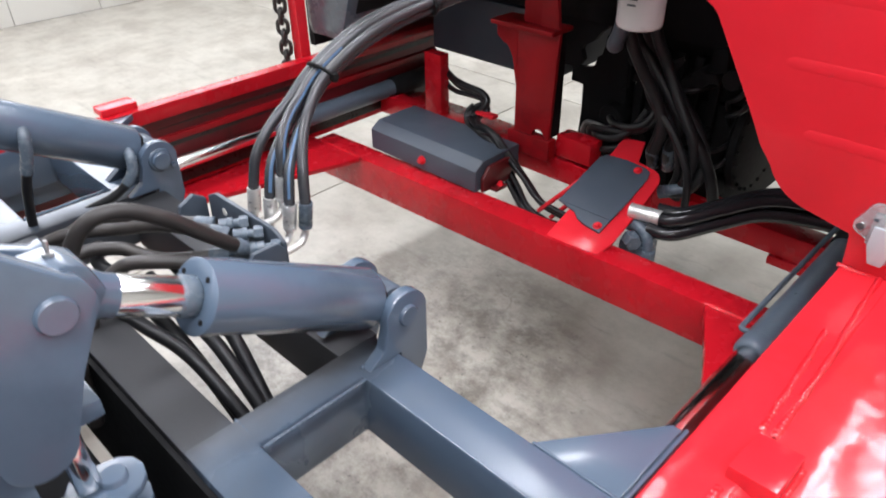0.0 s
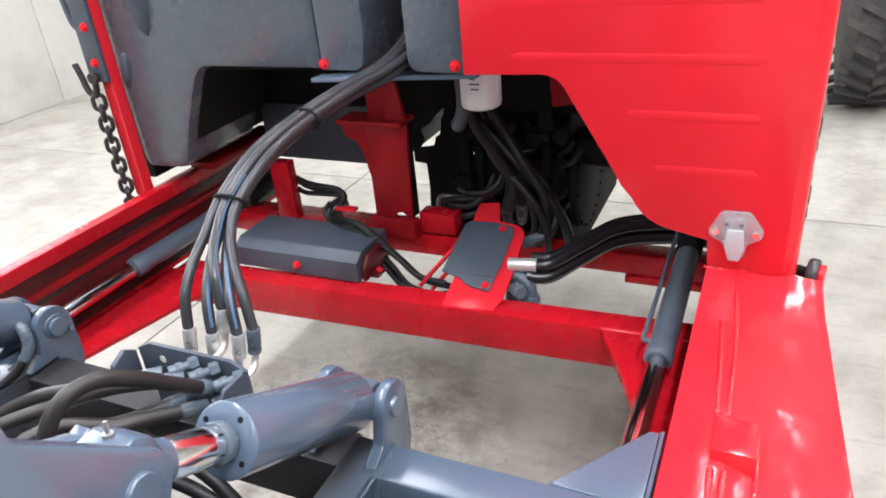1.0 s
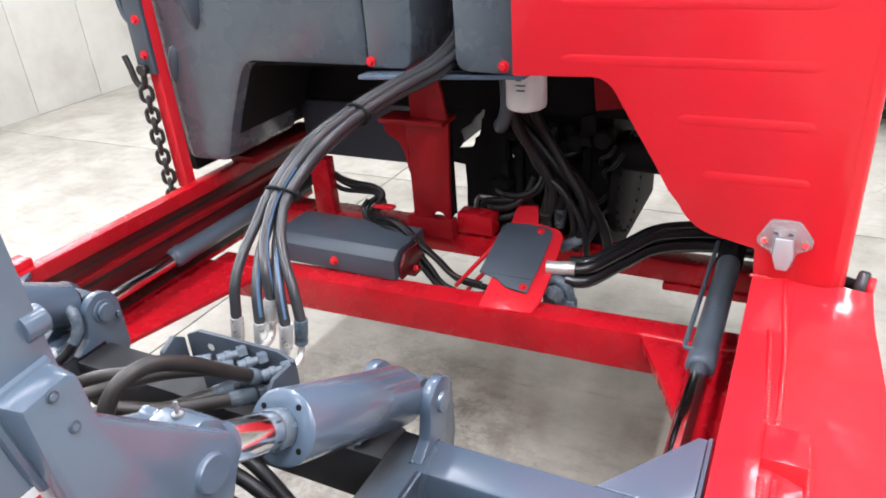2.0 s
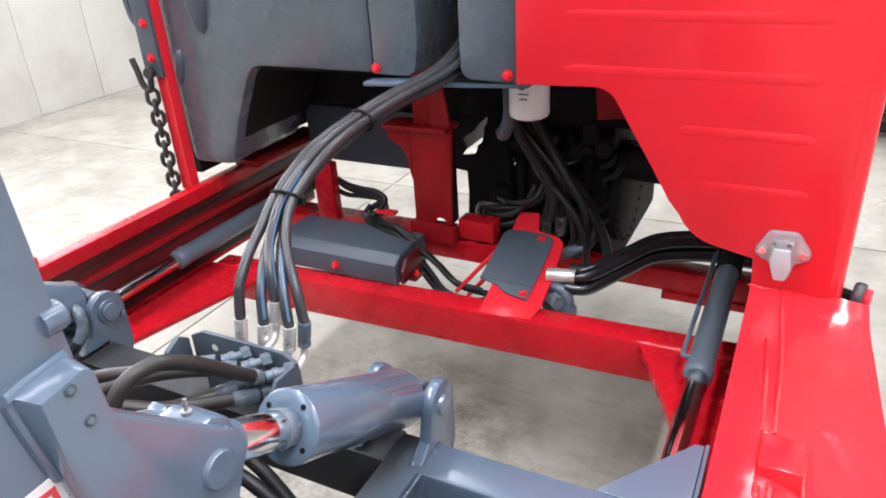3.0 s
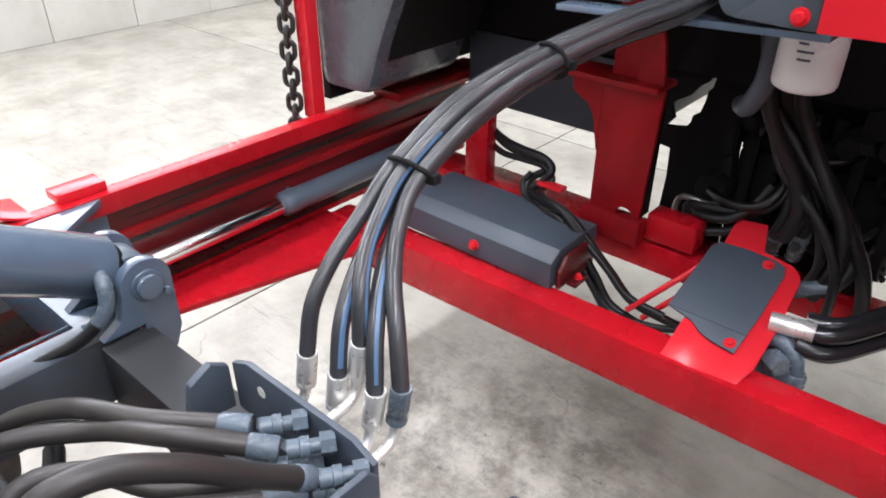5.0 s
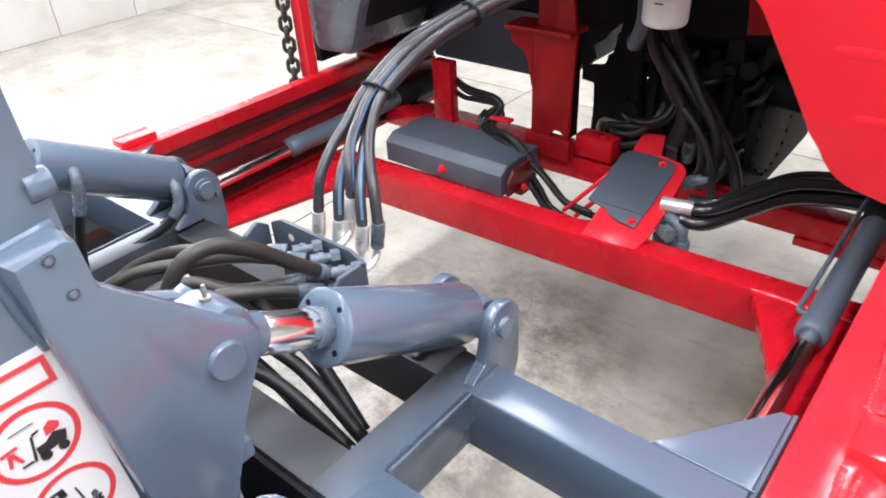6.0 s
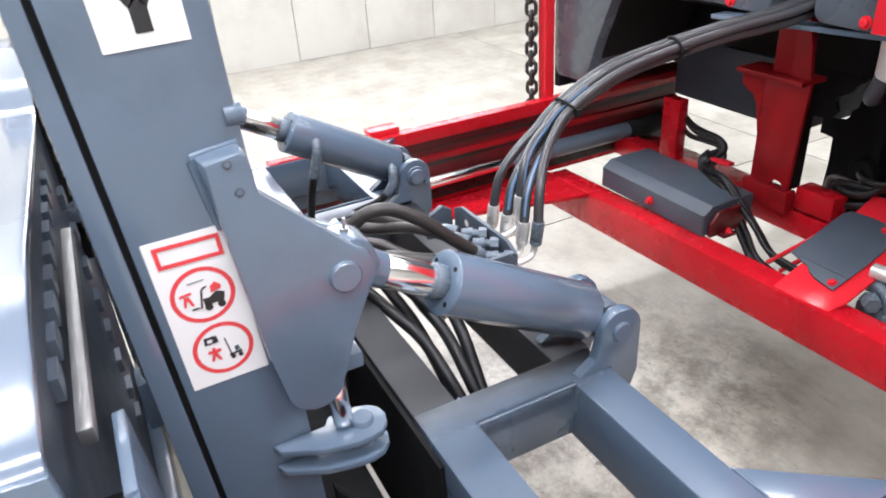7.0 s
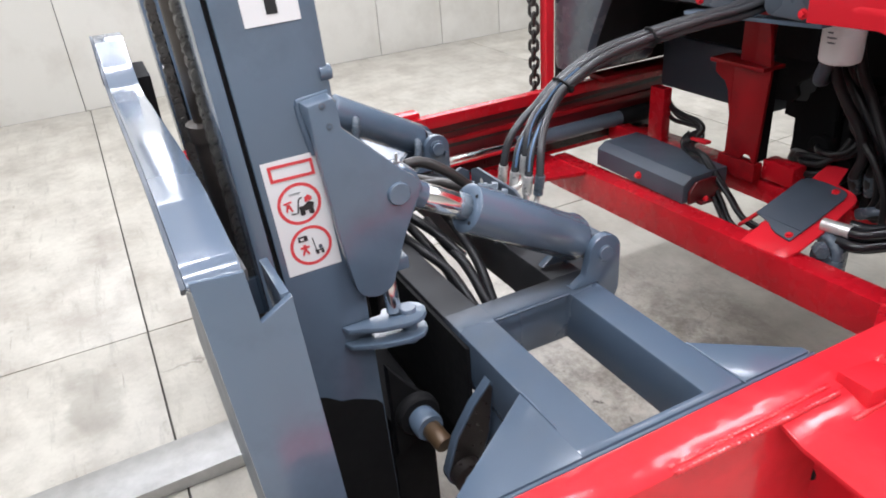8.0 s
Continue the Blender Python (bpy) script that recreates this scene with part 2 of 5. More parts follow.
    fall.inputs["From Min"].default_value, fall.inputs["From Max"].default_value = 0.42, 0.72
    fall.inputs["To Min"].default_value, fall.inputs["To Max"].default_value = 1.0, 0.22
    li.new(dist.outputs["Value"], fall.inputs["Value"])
    grime_shade = n.new("ShaderNodeMath")
    grime_shade.operation = "MULTIPLY"
    li.new(sr.outputs["Color"], grime_shade.inputs[0])
    li.new(fall.outputs["Result"], grime_shade.inputs[1])
    li.new(grime_shade.outputs["Value"], lmx.inputs[1])
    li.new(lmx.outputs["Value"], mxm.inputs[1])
    # small black drips and scratches inside the patch of grime and painted shade
    dot = n.new("ShaderNodeTexNoise")
    dot.inputs["Scale"].default_value, dot.inputs["Detail"].default_value, dot.inputs["Roughness"].default_value = 16, 7, 0.75
    li.new(geo.outputs["Position"], dot.inputs["Vector"])
    dr = n.new("ShaderNodeValToRGB")
    dr.color_ramp.elements[0].position, dr.color_ramp.elements[1].position = 0.60, 0.68
    li.new(dot.outputs["Fac"], dr.inputs["Fac"])
    dm = n.new("ShaderNodeMath")
    dm.operation = "MULTIPLY"
    li.new(dr.outputs["Color"], dm.inputs[0])
    li.new(fall.outputs["Result"], dm.inputs[1])
    mx3 = n.new("ShaderNodeMix")
    mx3.data_type = "RGBA"
    mx3.inputs["B"].default_value = (0.13, 0.115, 0.095, 1)
    li.new(mxm.outputs["Value"], mx3.inputs["Factor"])
    li.new(mx.outputs["Result"], mx3.inputs["A"])
    mx5 = n.new("ShaderNodeMix")
    mx5.data_type = "RGBA"
    mx5.inputs["B"].default_value = (0.05, 0.043, 0.036, 1)
    li.new(dm.outputs["Value"], mx5.inputs["Factor"])
    li.new(mx3.outputs["Result"], mx5.inputs["A"])
    # dried grey spill on the open floor beside the forks
    near = n.new("ShaderNodeVectorMath")
    near.operation = "SUBTRACT"
    near.inputs[1].default_value = (-1.72, -0.30, 0)
    li.new(spread.outputs["Vector"], near.inputs[0])
    long = n.new("ShaderNodeVectorMath")
    long.operation = "MULTIPLY"
    long.inputs[1].default_value = (1.0, 2.6, 0)
    li.new(near.outputs["Vector"], long.inputs[0])
    size = n.new("ShaderNodeVectorMath")
    size.operation = "LENGTH"
    li.new(long.outputs["Vector"], size.inputs[0])
    spill = n.new("ShaderNodeMapRange")
    spill.inputs["From Min"].default_value, spill.inputs["From Max"].default_value = 0.20, 0.29
    spill.inputs["To Min"].default_value, spill.inputs["To Max"].default_value = 0.45, 0.0
    li.new(size.outputs["Value"], spill.inputs["Value"])
    mx6 = n.new("ShaderNodeMix")
    mx6.data_type = "RGBA"
    mx6.inputs["B"].default_value = (0.20, 0.185, 0.155, 1)
    li.new(spill.outputs["Result"], mx6.inputs["Factor"])
    li.new(mx5.outputs["Result"], mx6.inputs["A"])
    li.new(mx6.outputs["Result"], b.inputs["Base Color"])
    return m


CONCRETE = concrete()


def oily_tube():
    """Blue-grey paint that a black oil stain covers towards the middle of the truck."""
    m = mat("oil_stained_blue_grey_paint", (0.076, 0.108, 0.152), 0.23, vary=0.14, scale=5, bump=0.08, bscale=90, spec=0.5, coat=0.25, rvary=0.08, dirt=(0.10, 0.112, 0.125), dirt_amt=0.45)
    n, li = m.node_tree.nodes, m.node_tree.links
    b = n["Principled BSDF"]
    src = b.inputs["Base Color"].links[0].from_socket
    geo = n.new("ShaderNodeNewGeometry")
    sep = n.new("ShaderNodeSeparateXYZ")
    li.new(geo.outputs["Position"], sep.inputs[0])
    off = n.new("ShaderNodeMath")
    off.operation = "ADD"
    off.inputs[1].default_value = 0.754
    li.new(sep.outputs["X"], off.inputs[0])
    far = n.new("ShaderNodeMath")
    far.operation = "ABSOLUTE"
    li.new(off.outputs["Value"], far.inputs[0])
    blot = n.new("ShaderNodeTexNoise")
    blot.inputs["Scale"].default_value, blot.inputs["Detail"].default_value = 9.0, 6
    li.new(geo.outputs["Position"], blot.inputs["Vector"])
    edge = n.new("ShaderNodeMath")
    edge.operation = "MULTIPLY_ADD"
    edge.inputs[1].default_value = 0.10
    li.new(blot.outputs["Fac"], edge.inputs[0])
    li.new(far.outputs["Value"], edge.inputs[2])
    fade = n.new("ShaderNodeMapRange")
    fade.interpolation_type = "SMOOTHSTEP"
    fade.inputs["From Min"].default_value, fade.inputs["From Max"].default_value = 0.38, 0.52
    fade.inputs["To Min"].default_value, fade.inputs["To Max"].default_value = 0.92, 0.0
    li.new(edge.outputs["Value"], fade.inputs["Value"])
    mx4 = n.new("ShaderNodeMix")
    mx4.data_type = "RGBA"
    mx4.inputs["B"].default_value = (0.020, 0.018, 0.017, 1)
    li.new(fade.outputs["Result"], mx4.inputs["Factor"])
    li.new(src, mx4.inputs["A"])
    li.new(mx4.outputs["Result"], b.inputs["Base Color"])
    gloss = b.inputs["Roughness"].links[0].from_socket
    dull = n.new("ShaderNodeMix")
    dull.inputs["B"].default_value = 0.62
    li.new(fade.outputs["Result"], dull.inputs["Factor"])
    li.new(gloss, dull.inputs["A"])
    li.new(dull.outputs["Result"], b.inputs["Roughness"])
    thin = n.new("ShaderNodeMath")
    thin.operation = "MULTIPLY_ADD"
    thin.inputs[1].default_value, thin.inputs[2].default_value = -0.25, 0.25
    li.new(fade.outputs["Result"], thin.inputs[0])
    li.new(thin.outputs["Value"], b.inputs["Coat Weight"])
    return m


OILTUBE = oily_tube()


# ---- shaping helpers ----
def box(bm, x0, x1, y0, y1, z0, z1):
    v = [bm.verts.new((x, y, z)) for x in (x0, x1) for y in (y0, y1) for z in (z0, z1)]
    for q in ((0, 1, 3, 2), (4, 6, 7, 5), (0, 4, 5, 1), (2, 3, 7, 6), (0, 2, 6, 4), (1, 5, 7, 3)):
        bm.faces.new([v[i] for i in q])
    return bm


def prism(bm, pts, axis, a, b):
    """A flat outline, pushed from a to b along the axis. x: (y, z); y: (x, z); z: (x, y)."""
    def at(p, k):
        return {"x": (k, p[0], p[1]), "y": (p[0], k, p[1]), "z": (p[0], p[1], k)}[axis]
    lo, hi = [bm.verts.new(at(p, a)) for p in pts], [bm.verts.new(at(p, b)) for p in pts]
    n = len(pts)
    bm.faces.new(lo)
    bm.faces.new(hi[::-1])
    for i in range(n):
        bm.faces.new((lo[i], hi[i], hi[(i + 1) % n], lo[(i + 1) % n]))
    return bm


def cells(polys, z0, z1, shift=None):
    """A slab made of neighbouring outlines that share their corners: one solid with the gaps between them left open."""
    bm, seen, uses = bmesh.new(), {}, {}
    f = shift or (lambda x: x)

    def v(p, z):
        k = (round(p[0], 4), round(p[1], 4), z)
        if k not in seen:
            seen[k] = bm.verts.new((f(p[0]), p[1], z))
        return seen[k]
    for q in polys:
        bm.faces.new([v(p, z1) for p in q])
        bm.faces.new([v(p, z0) for p in q][::-1])
        for a, b in zip(q, q[1:] + q[:1]):
            uses.setdefault(frozenset((a, b)), []).append((a, b))
    for e in uses.values():
        if len(e) == 1:
            a, b = e[0]
            bm.faces.new((v(a, z1), v(a, z0), v(b, z0), v(b, z1)))
    return bm


def ring_frame(p, d):
    d = d.normalized()
    u = d.cross(Vector((0, 0, 1)))
    if u.length < 1e-3:
        u = d.cross(Vector((0, 1, 0)))
    u.normalize()
    return u, d.cross(u)


def lathe(bm, p0, p1, prof, seg=28):
    """Rings of (share of the way, radius) along the line from p0 to p1."""
    p0, p1 = Vector(p0), Vector(p1)
    u, w = ring_frame(p0, p1 - p0)
    rings = []
    for s, r in prof:
        c = p0.lerp(p1, s)
        rings.append([bm.verts.new(c + (u * math.cos(k * 2 * math.pi / seg) + w * math.sin(k * 2 * math.pi / seg)) * r) for k in range(seg)])
    for a, b in zip(rings, rings[1:]):
        for k in range(seg):
            bm.faces.new((a[k], a[(k + 1) % seg], b[(k + 1) % seg], b[k]))
    bm.faces.new(rings[0][::-1])
    bm.faces.new(rings[-1])
    return bm


def rod(bm, p0, p1, r, seg=20, lip=0.0):
    d = (Vector(p1) - Vector(p0)).length
    e = min(0.3, (lip or r * 0.12) / d)
    return lathe(bm, p0, p1, [(0, r * 0.9), (e, r), (1 - e, r), (1, r * 0.9)], seg)


def spline(pts, step=8):
    p = [Vector(q) for q in pts]
    p = [p[0] * 2 - p[1]] + p + [p[-1] * 2 - p[-2]]
    out = []
    for i in range(1, len(p) - 2):
        for k in range(step):
            t = k / step
            a, b, c, d = p[i - 1], p[i], p[i + 1], p[i + 2]
            out.append(0.5 * ((2 * b) + (c - a) * t + (2 * a - 5 * b + 4 * c - d) * t * t + (3 * b - a - 3 * c + d) * t ** 3))
    out.append(p[-2])
    return out


def tube(bm, path, r, seg=12, arc=(0.0, 2 * math.pi)):
    """A round tube along a path; with a part of the arc, a thin band that lies on it."""
    full = arc[1] - arc[0] > 6.2
    cnt = seg if full else seg + 1
    u, w = ring_frame(path[0], path[1] - path[0])
    rings, prev = [], (path[1] - path[0]).normalized()
    for i, c in enumerate(path):
        d = (path[min(i + 1, len(path) - 1)] - path[max(i - 1, 0)]).normalized()
        q = prev.rotation_difference(d)
        u, w, prev = q @ u, q @ w, d
        rings.append([bm.verts.new(c + (u * math.cos(a) + w * math.sin(a)) * r) for a in (arc[0] + (arc[1] - arc[0]) * k / seg for k in range(cnt))])
    for a, b in zip(rings, rings[1:]):
        for k in range(seg if full else seg):
            bm.faces.new((a[k], a[(k + 1) % cnt], b[(k + 1) % cnt], b[k]))
    if full:
        bm.faces.new(rings[0][::-1])
        bm.faces.new(rings[-1])
    return bm


def part(name, bm, material, parent=None, label="", bevel=0.0, smooth=40):
    bmesh.ops.recalc_face_normals(bm, faces=bm.faces[:])
    if bevel:
        es = [e for e in bm.edges if e.is_manifold and e.calc_face_angle(0) > 0.5]
        bmesh.ops.bevel(bm, geom=es, offset=bevel, segments=2, profile=0.6, affect="EDGES", clamp_overlap=True)
    co = [v.co for v in bm.verts]
    c = Vector([(min(v[i] for v in co) + max(v[i] for v in co)) / 2 for i in range(3)])
    bmesh.ops.translate(bm, verts=bm.verts[:], vec=-c)
    c += AT["origin"]
    me = bpy.data.meshes.new(name)
    bm.to_mesh(me)
    bm.free()
    me.materials.append(material)
    me.shade_smooth()
    me.set_sharp_from_angle(angle=radians(smooth))
    ob = new(name, me)
    ob.matrix_basis = Matrix.Translation(c)
    if parent:
        ob.parent = parent
        ob.matrix_parent_inverse = WORLD_AT[parent.name].inverted()
    WORLD_AT[ob.name] = Matrix.Translation(c)
    if label:
        ob["label"] = label
    return ob


WORLD_AT = {}
AT = {"origin": Vector((0, 0, 0)), "mid": -0.78}


def group_at(x=0.0, y=0.0, z=0.0):
    """Sets the origin of the group that is built next; its middle stays the machine's middle."""
    AT["origin"], AT["mid"] = Vector((x, y, z)), -0.78 - x


def thing(name, x, y, z, label, category, group="", kind=""):
    ob = new(name)
    ob.empty_display_size = 0.1
    m = Matrix.Translation(Vector((x, y, z)) + AT["origin"])
    ob.matrix_basis = m
    WORLD_AT[ob.name] = m
    return tagged(ob, label, category, group, kind)


def B(*a):
    return box(bmesh.new(), *a)


def P(pts, axis, a, b):
    return prism(bmesh.new(), pts, axis, a, b)


def R(p0, p1, r, seg=20, lip=0.0):
    return rod(bmesh.new(), p0, p1, r, seg, lip)


def arc2(cx, cy, r, a0, a1, n=8):
    return [(cx + r * math.cos(radians(a0 + (a1 - a0) * k / n)), cy + r * math.sin(radians(a0 + (a1 - a0) * k / n))) for k in range(n + 1)]


MX = -0.78


def mx(x):
    return 2 * AT["mid"] - x


def weld(pts, r, parent, material, pitch=0.009, name="weld_bead"):
    """A rippled bead of weld along a line of corners."""
    bm = bmesh.new()
    p = [Vector(q) for q in pts]
    path, rad, run = [], [], 0.0
    for a, b in zip(p, p[1:]):
        n = max(2, int((b - a).length / (pitch / 4)))
        for k in range(n):
            path.append(a.lerp(b, k / n))
            run += (b - a).length / n
            rad.append(r * (0.72 + 0.36 * abs(math.sin(run * math.pi / pitch)) + 0.10 * math.sin(run * 71)))
    path.append(p[-1])
    rad.append(r * 0.7)
    u, w = ring_frame(path[0], path[1] - path[0])
    rings = [[bm.verts.new(c + (u * math.cos(k * math.pi / 4) + w * math.sin(k * math.pi / 4)) * q) for k in range(8)] for c, q in zip(path, rad)]
    for a, b in zip(rings, rings[1:]):
        for k in range(8):
            bm.faces.new((a[k], a[(k + 1) % 8], b[(k + 1) % 8], b[k]))
    return part(name, bm, material, parent, smooth=80)


def bolt(name, p, d, r, h, material, parent, label=""):
    p, d = Vector(p), Vector(d).normalized()
    bm = bmesh.new()
    lathe(bm, p, p + d * h * 0.3, [(0, r * 1.5), (1, r * 1.5)], 16)
    lathe(bm, p + d * h * 0.3, p + d * h, [(0, r), (0.85, r), (1, r * 0.85)], 6)
    return part(name, bm, material, parent, label)


# ---- the hall ----
def hall():
    x0, x1, y0, y1, h = -6.13, 9.0, -8.0, 12.0, 6.0
    floor = tagged(part("floor", B(x0, x1, y0, y1, -0.2, -0.012), DIRTY), "pale polished concrete floor with saw-cut joints and tyre marks", "floor", kind="structure")
    xs, ys = [x0, -2.13, 1.57, 5.27, x1], [y0, -3.8, -0.075, 3.65, 7.37, y1]
    for a, b in zip(xs, xs[1:]):
        for c, d in zip(ys, ys[1:]):
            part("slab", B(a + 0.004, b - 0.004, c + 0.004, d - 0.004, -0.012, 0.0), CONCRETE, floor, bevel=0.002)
    tagged(part("ceiling", B(x0, x1, y0, y1, h, h + 0.2), CEIL), "plain white hall ceiling", "ceiling", kind="structure")
    # west wall of upright panels, with a long window high up
    wy0, wy1, wz0, wz1 = 0.09, 4.29, 2.35, 4.35
    bm = bmesh.new()
    for a in ((y0, wy0, -0.2, h), (wy1, y1, -0.2, h), (wy0, wy1, -0.2, wz0), (wy0, wy1, wz1, h)):
        box(bm, x0 - 0.3, x0 - 0.02, *a)
    w = tagged(part("wall_west", bm, DIRTY), "white wall of upright concrete panels", "wall", kind="structure")
    y = y0 - 0.51
    k = 0
    while y < y1 - 0.01:
        a, b, proud = max(y, y0) + 0.003, min(y + 0.70, y1) - 0.003, x0 + 0.002 * ((k * 7) % 3)
        spans = [(0.0, h)] if b <= wy0 or a >= wy1 else [(0.0, wz0), (wz1, h)]
        for za, zb in spans:
            part("panel", B(x0 - 0.02, proud, a, b, za, zb), WALL, w, bevel=0.003)
        y += 0.70
        k += 1
    win = tagged(part("window_1", B(x0 - 0.12, x0 - 0.04, wy0 + 0.002, wy1 - 0.002, wz0 + 0.002, wz0 + 0.052), CEIL), "long high window with white frame", "window", kind="structure")
    part("window_frame", B(x0 - 0.12, x0 - 0.04, wy0 + 0.002, wy1 - 0.002, wz1 - 0.052, wz1 - 0.002), CEIL, win)
    for k in range(5):
        ya = wy0 + 0.002 + k * (wy1 - wy0 - 0.054) / 4
        part("window_mullion", B(x0 - 0.12, x0 - 0.04, ya, ya + 0.05, wz0 + 0.054, wz1 - 0.054), CEIL, win)
    for nm, a in (("wall_east", (x1, x1 + 0.3, y0, y1, -0.2, h)), ("wall_north", (x0, x1, y1, y1 + 0.3, -0.2, h)), ("wall_south", (x0, x1, y0 - 0.3, y0, -0.2, h))):
        tagged(part(nm, B(*a), WALL), "plain white hall wall", "wall", kind="structure")


hall()


# ---- chassis of the forklift ----
def chassis():
    c = thing("forklift_chassis", MX, 1.6, 0.0, "glossy red welded steel forklift chassis with two straight legs", "chassis")
    # right leg: box rail, sloping guard plate, welds
    part("leg_rail", P([(0.082, 0.838), (0.167, 0.838), (0.167, 0.40), (0.152, 0.40), (0.152, 0.823), (0.082, 0.823)], "y", 0.1, 2.6), DENTRED, c, bevel=0.005)
    part("leg_web", B(0.1, 0.118, 0.1, 2.6, 0.42, 0.822), MAROON, c, "inner web of the leg with its shade painted in")
    gp = bmesh.new()
    edge = [(0.812, 0.352), (1.0, 0.343), (1.25, 0.328), (1.40, 0.320), (1.44, 0.317), (1.48, 0.315), (1.515, 0.3132), (1.552, 0.311)]
    cols = [[gp.verts.new((0.166 + (xe - 0.166) * k / 8, ya, 0)) for k in range(9)] for ya, xe in edge]
    for q, r in zip(cols, cols[1:]):
        for k in range(8):
            gp.faces.new((q[k], q[k + 1], r[k + 1], r[k]))
    for v in gp.verts:
        d = v.co.x - 0.166
        v.co.z = 0.8372 - min(d, 0.05) * 0.35 - max(0, d - 0.05) * 0.085 + 1.5 * max(0, v.co.y - 1.42) ** 2 * min(1, d / 0.09)
    ext = bmesh.ops.extrude_face_region(gp, geom=gp.faces[:])
    for v in [q for q in ext["geom"] if isinstance(q, bmesh.types.BMVert)]:
        v.co.z -= 0.011
    part("guard_plate", gp, DENTRED, c, bevel=0.003)
    part("foot_pad", P([(0.962, 0.80), (0.966, 0.858), (1.064, 0.842), (1.064, 0.80)], "x", 0.148, 0.211), DENTRED, c, bevel=0.003)
    for run in (((0.133, 1.345), (0.145, 1.146), (0.149, 1.07)), ((0.148, 1.552), (0.153, 1.42), (0.162, 1.286), (0.166, 1.07)),
                ((0.151, 0.945), (0.153, 0.877), (0.154, 0.60)), ((0.170, 0.945), (0.170, 0.884), (0.167, 0.60))):
        weld([(x, y, 0.8372) for x, y in run], 0.0056, c, WELDRED, 0.0095)
    weld([(0.2125, 1.06, 0.8215), (0.2135, 0.985, 0.8215), (0.214, 0.925, 0.8215)], 0.0052, c, WELDRED, 0.008)
    weld([(0.15, 1.066, 0.839), (0.21, 1.067, 0.822)], 0.0045, c, WELDRED, 0.008)
    # left leg
    xl = -1.607
    part("leg_rail", P([(xl, 0.838), (xl + 0.042, 0.838), (xl + 0.042, 0.795), (xl + 0.032, 0.795), (xl + 0.032, 0.824), (xl + 0.01, 0.824), (xl + 0.01, 0.556), (xl, 0.556)], "y", 0.6, 2.2), BEAMRED, c, bevel=0.003)
    # thin maroon sheet paints the shade under the channel lip
    part("web_shade", B(xl + 0.01, xl + 0.014, 0.6, 2.19, 0.64, 0.79), MAROON, c)
    part("grease_shade_track", P([(0.6, 0.694), (1.30, 0.699), (1.50, 0.706), (1.48, 0.712), (1.25, 0.716), (0.6, 0.716)], "x", xl + 0.014, xl + 0.016), GREASE, c)
    part("grease_shade_track", P([(1.05, 0.757), (1.62, 0.752), (2.15, 0.765), (2.18, 0.78), (1.7, 0.766), (1.3, 0.765)], "x", xl + 0.014, xl + 0.0155), GREASE, c)
    part("wear_strip", B(xl + 0.014, xl + 0.026, 0.6, 2.19, 0.715, 0.735), REDSHADE, c, bevel=0.002)
    # lowest band is no grease streak: it paints the shade behind the cylinder
    part("grease_shade_track", B(xl + 0.01, xl + 0.0135, 0.6, 2.19, 0.575, 0.672), GREASE, c)
    part("leg_stop", B(xl - 0.035, xl + 0.02, 0.93, 1.03, 0.838, 0.858), RED, c, bevel=0.003)
    part("wheel_arch", P([(0.6, 0.94), (0.72, 0.905), (0.86, 0.842), (0.88, 0.838), (0.88, 0.828), (0.72, 0.893), (0.6, 0.928)], "x", xl - 0.09, xl + 0.03), RED, c, bevel=0.002)
    # front of the right leg: pocket under the guard plate
    pk = part("pocket_plate", B(0.152, 0.33, 0.93, 0.942, 0.45, 0.80), RED, c)
    part("drain_hole", R((0.16, 0.929, 0.66), (0.16, 0.9405, 0.66), 0.016, 20), BLACK, pk, "dark round hole")
    # cross beams and gussets
    part("cross_beam", P([(xl + 0.02, 0.556), (0.1, 0.607), (0.1, 0.492), (xl + 0.02, 0.438)], "y", 1.595, 1.675), BEAMRED, c, bevel=0.006)
    part("rear_beam", B(xl + 0.02, 0.1, 2.02, 2.10, 0.518, 0.588), BEAMRED, c, bevel=0.006)
    part("gusset_plate", P([(-0.155, 1.5935), (-0.078, 1.445), (-0.014, 1.305), (0.044, 1.17), (0.0985, 1.04), (0.0985, 1.5935)], "z", 0.570, 0.602), BEAMRED, c, bevel=0.004)
    part("gusset_plate", P([(-1.345, 1.593), (-1.372, 1.48), (-1.47, 1.09), (-1.56, 0.70), (-1.58, 0.62), (xl + 0.012, 0.62), (xl + 0.012, 1.593)], "z", 0.55, 0.566), BEAMRED, c, bevel=0.004)
    part("beam_plate", B(-0.176, 0.1, 2.012, 2.095, 0.492, 0.5175), BEAMRED, c, bevel=0.004)
    weld([(-0.155, 1.594, 0.601), (0.09, 1.594, 0.605)], 0.0035, c, WELDRED)
    weld([(-0.148, 1.597, 0.602), (0.095, 1.597, 0.606)], 0.003, c, WELDRED)
    weld([(-1.34, 1.594, 0.567), (-1.57, 1.594, 0.562)], 0.0035, c, WELDRED)
    weld([(0.077, 1.55, 0.839), (0.23, 1.552, 0.829)], 0.0045, c, WELDRED)
    # corner post on the left leg, with a bracket
    part("corner_post", B(-1.655, -1.612, 1.60, 1.638, 0.82, 1.75), RED, c, bevel=0.004)
    br = part("post_bracket", B(-1.679, -1.610, 1.585, 1.5985, 1.19, 1.75), DARKGREY, c, "dark grey bolted bracket", bevel=0.004)
    for z in (1.247, 1.348, 1.45):
        bolt("bolt", (-1.638, 1.585, z), (0, -1, 0), 0.009, 0.012, RED, br, "red bolt")
